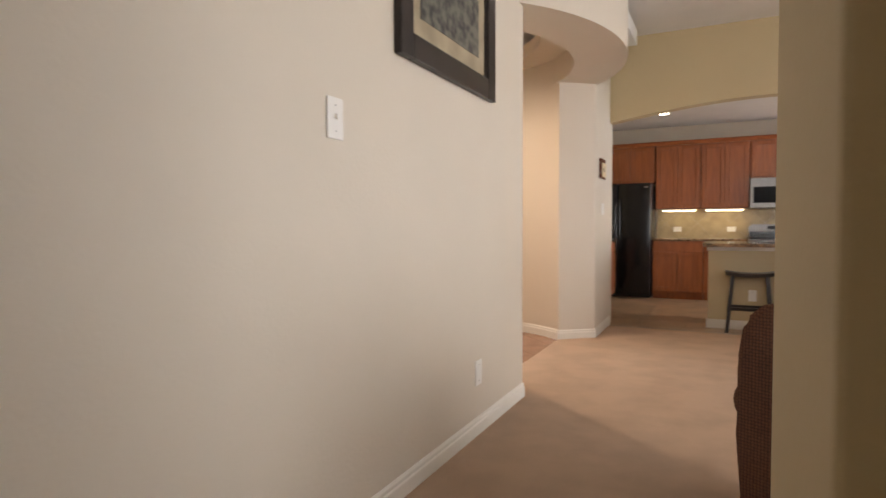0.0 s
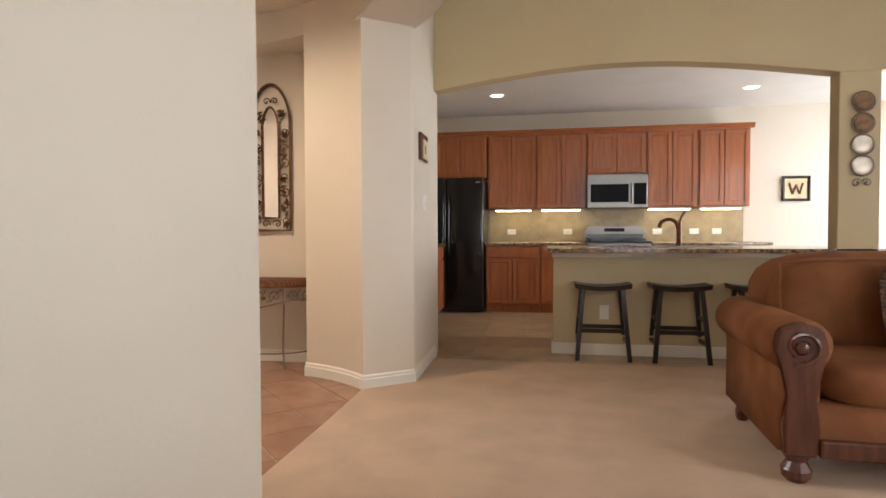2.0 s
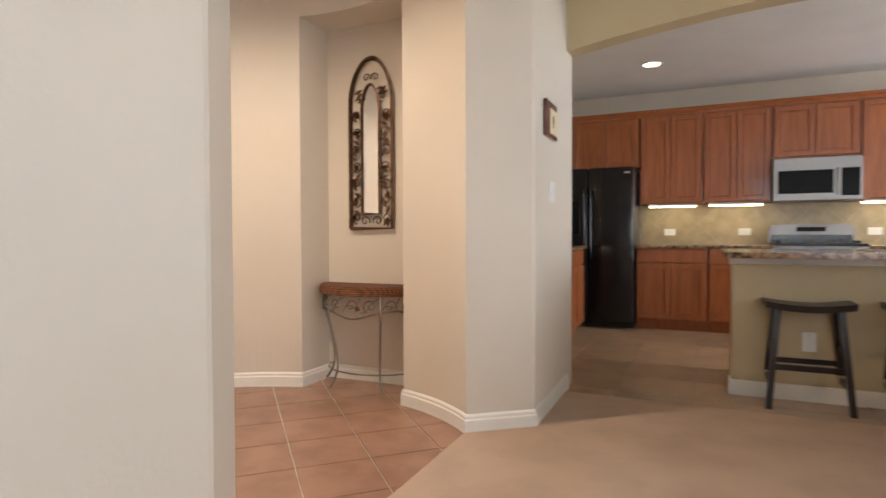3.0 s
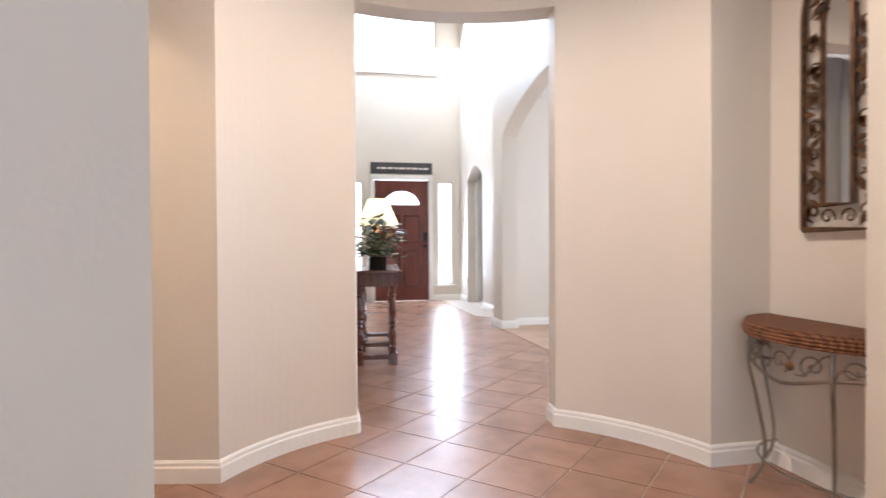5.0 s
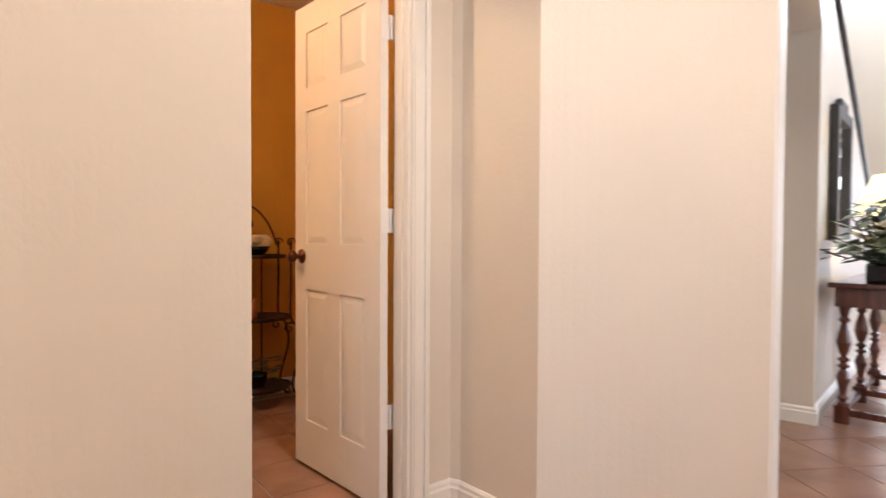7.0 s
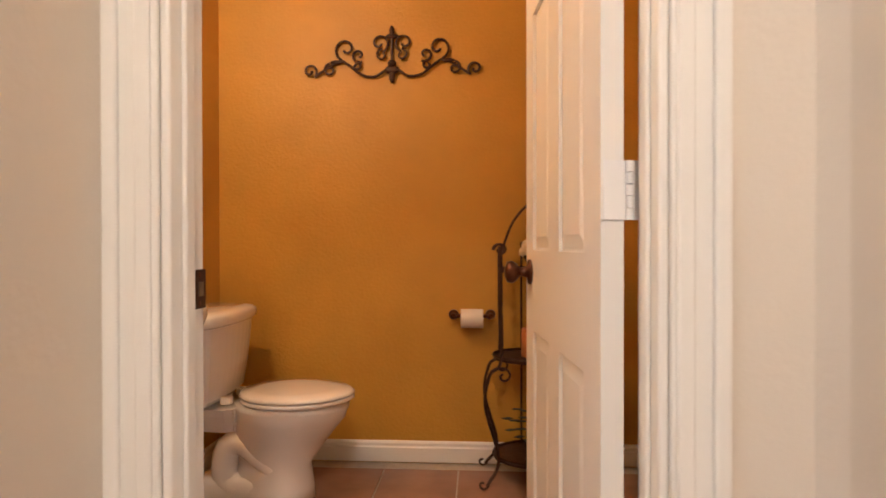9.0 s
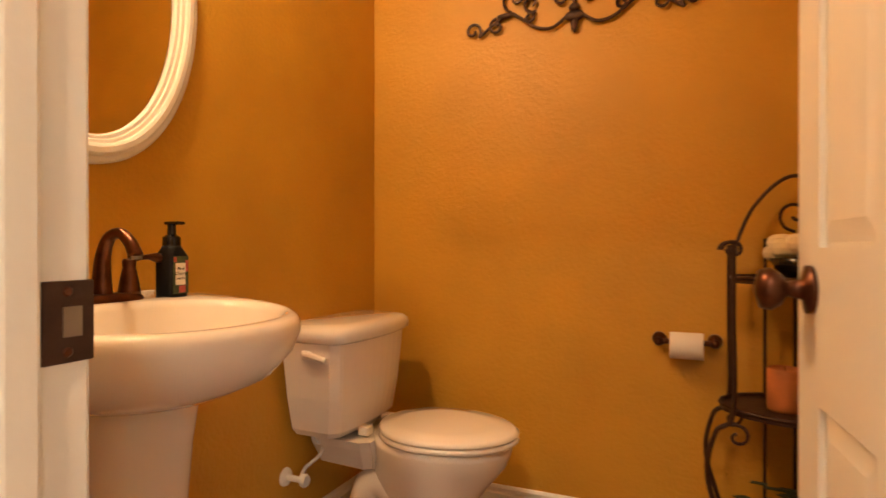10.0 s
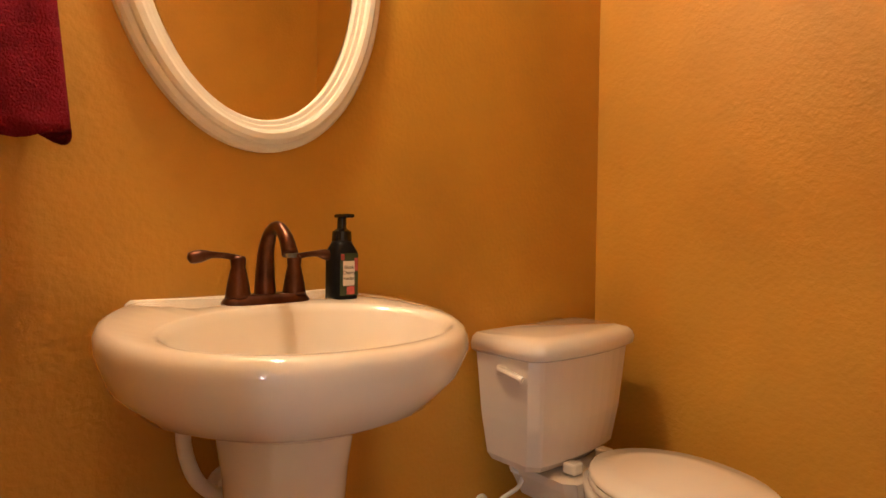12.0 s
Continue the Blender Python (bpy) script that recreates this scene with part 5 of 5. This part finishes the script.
def hollow(k, z, n=44):
    return [(-0.310 - 0.176 * k * math.cos(2 * math.pi * i / n), 0.242 * k * math.sin(2 * math.pi * i / n), z - 0.018 + (0.034 * max(0.0, 1 + (-0.310 - 0.176 * k * math.cos(2 * math.pi * i / n)) / 0.525) ** 1.4 if z > 0.85 else 0)) for i in range(n)]


part("basin", loft([basin(0.30, 0.32, 0.715), basin(0.55, 0.58, 0.725), basin(0.80, 0.82, 0.757), basin(0.94, 0.95, 0.800), basin(1.0, 1.0, 0.838), basin(0.995, 0.995, 0.858), basin(0.97, 0.97, 0.869), basin(0.94, 0.94, 0.8725),
                    hollow(1.03, 0.8735), hollow(0.99, 0.871), hollow(0.95, 0.858), hollow(0.86, 0.815), hollow(0.62, 0.775), hollow(0.25, 0.762)], True), PORC, ps, "", True)
part("back_ledge", loft([[(-0.004 - d * 0.040 * math.cos(a * 0.5 * math.pi) - 0.001, 0.215 * d2 * a, 0.872 + h) for a in [-1 + 0.125 * q for q in range(17)]] + [(-0.001, 0.215 * d2 * a, 0.872 + h) for a in [1 - 0.125 * q for q in range(17)]] for d, d2, h in ((1.0, 1.0, 0.0), (0.95, 0.98, 0.010), (0.8, 0.94, 0.017))]), PORC, ps, "low curved ledge along the wall", True)
part("drain", lathe([(0.022, 0.7445), (0.022, 0.748), (0.012, 0.749)], 18, (-0.275, 0)), BRONZE, ps)
part("pedestal", loft([egg(-0.20, 0, 0.13, 0.15, 0.15, 0.0), egg(-0.20, 0, 0.12, 0.14, 0.14, 0.05), egg(-0.20, 0, 0.085, 0.095, 0.095, 0.20), egg(-0.20, 0, 0.085, 0.10, 0.10, 0.45), egg(-0.20, 0, 0.100, 0.110, 0.110, 0.60), egg(-0.20, 0, 0.116, 0.128, 0.128, 0.725)]), PORC, ps, "", True)
part("drain_pipe", tube(smooth_path([(-0.05, 0.125, 0.70), (-0.055, 0.128, 0.63), (-0.06, 0.11, 0.565), (-0.06, 0.075, 0.525), (-0.05, 0.045, 0.518)], 7), 0.013, 10), PLASTIC, ps, "curved white supply pipe", True)
part("valve", lathe([(0.032, 0), (0.03, 0.008), (0.014, 0.012), (0.014, 0.05), (0.020, 0.052), (0.020, 0.066)], 16), PLASTIC, ps).matrix_local = pose(0, 0.036, 0.518, 0, -90, 0)

fa = thing("basin_faucet", room(-0.785, 2.856, 0.874), "oil-rubbed bronze two-handle faucet on the sink", "faucet")
part("base_plate", loft([egg(0, 0, 0.030, 0.086, 0.086, -0.008, 32, 3.2), egg(0, 0, 0.029, 0.085, 0.085, 0.010, 32, 3.2), egg(0, 0, 0.022, 0.076, 0.076, 0.022, 32, 3.2)]), BRONZE, fa, "", True)
sp_path = smooth_path([(0.008, 0, 0.015), (0.009, 0, 0.06), (0.004, 0, 0.105), (-0.016, 0, 0.140), (-0.048, 0, 0.147), (-0.076, 0, 0.128), (-0.092, 0, 0.100)], 7)
part("spout", tube(sp_path, 0.0135, 16, [1.55 - 0.7 * min(1, q / 22) + 0.25 * max(0, (q - 30) / 12) for q in range(len(sp_path))]), BRONZE, fa, "arched bronze spout", True)
part("aerator", lathe([(0.011, 0.094), (0.0115, 0.101)], 14, (-0.0925, 0)), STEEL, fa)
part("drain_rod", merge(tube([(0.026, 0.0, 0.015), (0.026, 0.0, 0.062)], 0.003, 8), lathe([(0.003, 0.060), (0.006, 0.065), (0.006, 0.071), (0.002, 0.074)], 10, (0.026, 0.0))), BRONZE, fa)
for s in (-1, 1):
    part("handle_post", lathe([(0.024, 0.018), (0.0225, 0.024), (0.020, 0.04), (0.0145, 0.068), (0.0125, 0.074), (0.0135, 0.078), (0.014, 0.088), (0.011, 0.094)], 20, (0, s * 0.056)), BRONZE, fa, "", True)
    lv = smooth_path([(0, s * 0.056, 0.088), (0.0, s * 0.075, 0.094), (-0.001, s * 0.105, 0.097), (-0.002, s * 0.130, 0.094), (-0.002, s * 0.146, 0.091)], 5)
    part("lever", tube(lv, 0.0085, 12, [1.0 - 0.35 * math.sin(math.pi * min(1, q / 13)) + (0.35 * math.sin(math.pi * (q - 10) / 10) if q > 10 else 0) if q < len(lv) - 1 else 0.35 for q in range(len(lv))]), BRONZE, fa, "flattened bronze lever", True)

sp = thing("soap_bottle", room(-0.795, 2.698, 0.8745), "dark foaming soap bottle with a floral label", "bottle")
part("bottle", loft([egg(0, 0, 0.026, 0.026, 0.026, 0.0003, 24, 4), egg(0, 0, 0.028, 0.028, 0.028, 0.006, 24, 4), egg(0, 0, 0.028, 0.028, 0.028, 0.10, 24, 4), egg(0, 0, 0.022, 0.022, 0.022, 0.115, 24, 2.5), egg(0, 0, 0.020, 0.020, 0.020, 0.122, 24, 2)]), DGLASS, sp, "", True)
part("collar", lathe([(0.020, 0.122), (0.0205, 0.124), (0.0195, 0.142), (0.010, 0.148), (0.009, 0.170)], 20), BLACK, sp, "black pump collar")
part("pump_head", B((-0.032, -0.012, 0.170, 0.014, 0.012, 0.178), bevel=0.004), BLACK, sp)
lb = part("label", B((-0.0296, -0.021, 0.012, -0.0284, 0.021, 0.098)), GREEN, sp, "dark floral paper label")
part("label_panel", B((-0.0304, -0.012, 0.032, -0.0297, 0.015, 0.082)), PAPER, lb)
for y0, z0, y1, z1 in ((-0.020, 0.062, -0.012, 0.088), (0.012, 0.084, 0.020, 0.096), (-0.012, 0.014, 0.006, 0.030)):
    part("flower", B((-0.0303, y0, z0, -0.0297, y1, z1)), PINK, lb)
for txt, zz, sz in (("Black", 0.066, 0.0105), ("Cherry", 0.055, 0.0105), ("merlot", 0.044, 0.0095)):
    cv = bpy.data.curves.new("writing", "FONT")
    cv.body, cv.size, cv.extrude, cv.align_x = txt, sz, 0.0002, "CENTER"
    cv.materials.append(BLACK)
    to2 = new("writing", cv)
    to2.parent = lb
    to2.matrix_local = pose(-0.0306, 0.0015, zz, 90, 0, -90)

# oval mirror
om = thing("oval_mirror", room(-0.69, 2.837, 1.615), "oval wall mirror in a white moulded frame", "mirror")
ringsm = []
for off, hgt in ((0.0, 0.0), (0.0, 0.018), (-0.006, 0.024), (-0.016, 0.024), (-0.018, 0.030), (-0.024, 0.034), (-0.036, 0.034), (-0.042, 0.030), (-0.044, 0.024), (-0.052, 0.022), (-0.054, 0.017), (-0.062, 0.016), (-0.066, 0.008), (-0.066, 0.0)):
    ringsm.append([(-hgt - 0.001, (0.295 + off) * math.cos(2 * math.pi * i / 160), (0.44 + off) * math.sin(2 * math.pi * i / 160)) for i in range(160)])
part("frame", loft(ringsm, False), WHITE, om, "white moulded oval frame")
part("glass", prism([((0.224) * math.cos(2 * math.pi * i / 64), 0.379 * math.sin(2 * math.pi * i / 64)) for i in range(64)], -0.008, -0.002, "x"), MIRROR, om, "silvered mirror glass")

# towel on a ring
tw = thing("towel_ring", room(-0.69, 3.240, 1.525), "bronze towel ring with a dark red terry towel", "towel")
part("post", lathe([(0.025, 0), (0.022, 0.01), (0.010, 0.02), (0.010, 0.05)], 14), BRONZE, tw).matrix_local = pose(0, 0, 0, 0, -90, 0)
part("ring", tube([(-0.05, 0.075 * math.sin(2 * math.pi * i / 24), -0.075 + 0.075 * math.cos(2 * math.pi * i / 24)) for i in range(25)], 0.005, 8), BRONZE, tw)
cl = bmesh.new()
g = []
for j in range(15):
    row = []
    for i in range(33):
        u = i / 32 * 2 * math.pi
        z = -0.13 - 0.235 * j / 14 - (0.014 * math.sin(3 * u) if j == 14 else 0)
        wob = 1 + 0.16 * math.sin(5 * u + 0.3 * j)
        row.append(cl.verts.new((-0.048 + 0.026 * wob * math.sin(u), (0.055 + 0.022 * j / 14) * math.cos(u), z)))
    g.append(row)
for j in range(14):
    for i in range(32):
        cl.faces.new((g[j][i], g[j][i + 1], g[j + 1][i + 1], g[j + 1][i]))
cl.faces.new(g[0][:32]), cl.faces.new(g[14][:32])
part("towel", cl, RED, tw, "dark red terry towel", True)

# scroll ornament over the toilet
sc = thing("wall_scroll", room(-1.519, 1.598, 1.788, 0, 0, 180), "wrought iron scroll ornament on the orange wall", "wall ornament")
for s in (-1, 1):
    paths = [spiral(0.385, 0.03, 0.035, 0.008, 230, -190, 24),
             smooth_path([(0.36, 0, 0.005), (0.30, 0, 0.045), (0.24, 0, 0.075), (0.20, 0, 0.055), (0.14, 0, 0.01), (0.08, 0, 0.0), (0.03, 0, 0.03)], 6),
             spiral(0.29, 0.035, 0.03, 0.008, 90, -300, 22), spiral(0.215, 0.13, 0.055, 0.010, -70, 330, 26), spiral(0.155, 0.10, 0.035, 0.008, -120, 250, 22),
             spiral(0.165, 0.05, 0.022, 0.006, 90, 450, 18), spiral(0.058, 0.155, 0.045, 0.010, 250, -160, 24), spiral(0.045, 0.10, 0.028, 0.007, 90, -260, 20)]
    for p in paths:
        part("scroll", tube([(s * q[0], -0.012, q[2]) for q in p], 0.006, 6), IRON, sc)
    part("leaf", puff(s * 0.26 - 0.03, -0.02, 0.06, s * 0.26 + 0.03, -0.005, 0.08, 2), IRON, sc)
part("stem", tube([(0, -0.012, -0.01), (0, -0.012, 0.20)], 0.007, 8), IRON, sc)
for z, w, h in ((0.205, 0.012, 0.03), (0.185, 0.03, 0.012), (0.03, 0.035, 0.02), (0.0, 0.014, 0.03), (0.06, 0.02, 0.016)):
    part("finial", puff(-w, -0.024, z - h, w, -0.002, z + h, 2), IRON, sc)

tpd = thing("paper_holder", room(-1.888, 1.595, 0.685, 0, 0, 180), "bronze toilet paper holder with a white roll", "paper holder")
for s in (-1, 1):
    part("post", merge(lathe([(0.024, 0), (0.022, 0.010), (0.010, 0.02), (0.011, 0.06), (0.015, 0.066), (0.008, 0.076)], 14)), BRONZE, tpd, "", True).matrix_local = pose(s * 0.085, 0, 0, 90, 0, 0)
part("bar", tube([(-0.08, -0.055, 0), (0.08, -0.055, 0)], 0.009, 8), BRONZE, tpd)
part("roll", lathe([(0.018, -0.05), (0.042, -0.05), (0.043, -0.048), (0.043, 0.048), (0.042, 0.05), (0.018, 0.05)], 28), PAPER, tpd, "white paper roll", True).matrix_local = pose(0, -0.055, -0.012, 0, 90, 0)

# corner etagere
et = thing("etagere", room(-2.19, 1.78, 0), "three-shelf wrought iron etagere holding small ornaments", "shelf")
for z, r in ((0.10, 0.21), (0.52, 0.21), (0.89, 0.18)):
    shf = prism([(r * math.cos(2 * math.pi * i / 24), r * 0.75 * math.sin(2 * math.pi * i / 24)) for i in range(24)], z, z + 0.012)
    part("shelf", shf, IRON, et)
    part("shelf_rim", tube([(r * math.cos(2 * math.pi * i / 24), r * 0.75 * math.sin(2 * math.pi * i / 24), z + 0.016) for i in range(25)], 0.006, 6), IRON, et)
for s in (-1, 1):
    for y in (-0.10, 0.10):
        part("post", tube(smooth_path([(s * 0.24, y * 1.3, 0.02), (s * 0.19, y, 0.12), (s * 0.245, y, 0.34), (s * 0.225, y, 0.47), (s * 0.18, y, 0.53), (s * 0.18, y, 0.78), (s * 0.18, y, 1.0)], 6), 0.007, 8), IRON, et)
        part("scroll", tube([(s * x, y, z) for x, yy, z in spiral(0.18, 0.985, 0.03, 0.006, 0, 380, 18)], 0.005, 6), IRON, et)
        part("scroll", tube([(s * x, y, z) for x, yy, z in spiral(0.17, 0.465, 0.035, 0.006, 60, 440, 18)], 0.005, 6), IRON, et)
        part("foot", tube([(s * x, y * 1.3, z) for x, yy, z in spiral(0.255, 0.027, 0.022, 0.006, 180, 480, 14)], 0.005, 6), IRON, et)
part("crest", tube(smooth_path([(-0.18, -0.10, 0.95), (-0.11, -0.12, 1.12), (0, -0.13, 1.21), (0.11, -0.12, 1.12), (0.18, -0.10, 0.95)], 8), 0.006, 8), IRON, et)
part("crest", tube([(x, -0.12, z) for x, y, z in spiral(0.0, 1.09, 0.05, 0.008, -90, 330, 22)], 0.005, 6), IRON, et)
for x in (-0.08, 0.0, 0.08):
    part("back_rod", tube([(x, -0.125, 0.10), (x, -0.125, 1.02)], 0.005, 6), IRON, et)
bwl = thing("ornament_bowl", room(-2.19, 1.78, 0.902), "dark bowl with cream cloth flowers on the top shelf", "ornament")
part("bowl", lathe([(0.04, 0.0005), (0.07, 0.03), (0.085, 0.06), (0.075, 0.06), (0.03, 0.02)], 20), BLACK, bwl, "", True)
for k in range(9):
    a = k * 0.7
    part("petal", puff(0.06 * math.cos(a) - 0.04, 0.05 * math.sin(a) - 0.025, 0.05 + 0.012 * (k % 3), 0.06 * math.cos(a) + 0.04, 0.05 * math.sin(a) + 0.025, 0.10 + 0.015 * (k % 3), 2.5, 10, 6), CREAM, bwl)
cn = thing("candle", room(-2.145, 1.80, 0.532), "orange pillar candle on the middle shelf", "candle")
part("wax", lathe([(0.044, 0.0005), (0.046, 0.01), (0.046, 0.115), (0.043, 0.12), (0.03, 0.112)], 24), CANDLE, cn, "", True)
part("wick", tube([(0, 0, 0.11), (0.002, 0, 0.125)], 0.0015, 5), BLACK, cn)
iv = thing("trailing_plant", room(-2.19, 1.78, 0.112), "dark trailing greenery on the bottom shelf", "plant")
part("pot", lathe([(0.05, 0.0005), (0.07, 0.08), (0.065, 0.08), (0.045, 0.01)], 18), BLACK, iv)
for k in range(50):
    a, r = rnd.uniform(0, 6.28), rnd.uniform(0.03, 0.16)
    part("leaf", prism([(r * math.cos(a) + 0.026 * math.cos(b + a), r * 0.8 * math.sin(a) + 0.016 * math.sin(b + a)) for b in (0, 1.2, 3.14, 4.4)], 0.07 + 0.0022 * k, 0.073 + 0.0022 * k), GREEN, iv)
# assumed fixture for the added bulb, out of view; backplate and arm only
vb = thing("vanity_light", room(-0.69, 2.98, 2.30), "bronze backplate and arm of an added, unseen wall light", "light")
part("backplate", B((-0.02, -0.10, -0.05, -0.0005, 0.10, 0.05), bevel=0.006), BRONZE, vb)
part("arm", tube([(-0.02, 0, 0), (-0.15, 0, 0.02), (-0.15, 0, 0.10)], 0.008, 8), BRONZE, vb)

# ---------------------------------------------------------------- tiles, last
def tile_floor(name, regions, size, angle, label, m=pose(0, 0, 0), mt=TILE):
    fl = thing(name, m, label, "floor", "", "structure")
    for x0, y0, x1, y1 in regions:
        part("grout_bed", B((x0, y0, -0.06, x1, y1, -0.004)), GROUT, fl)
        for q in tile_polys(x0, y0, x1, y1, size, 0.006, angle, -3.0 - (x0 + x1) / 2, 5.2 - (y0 + y1) / 2):
            part("tile", prism(q, -0.03, 0.0), mt, fl)


tile_floor("floor_hall", [(-9.4, 3.9, -2.75, 6.43), (-9.4, 6.43, -6.3, 7.6), (-2.75, 3.30, -0.55, 6.40)], 0.335, 45, "glossy terracotta tiles laid diagonally")
tile_floor("floor_powder", [(-2.70, 1.55, -0.67, 3.46)], 0.335, 0, "terracotta tiles in the powder room", ROOM @ pose(0, 0, -0.004))
tile_floor("floor_kitchen", [(-1.3, 6.6, 5.42, 10.06)], 0.46, 0, "large tan tiles in the kitchen", pose(0, 0, 0), KTILE)
bs = thing("backsplash", pose(0, 0, 0), "tan stone backsplash tiles laid diagonally", "backsplash", "", "structure")
part("grout_bed", B((-0.165, 10.042, 0.90, 3.12, 10.049, 1.36)), GROUT, bs)
for q in tile_polys(-0.165, 0.905, 3.12, 1.36, 0.325, 0.006, 45, 0.1, 0):
    part("tile", prism(q, 10.037, 10.0465, "y"), SPLASH, bs)
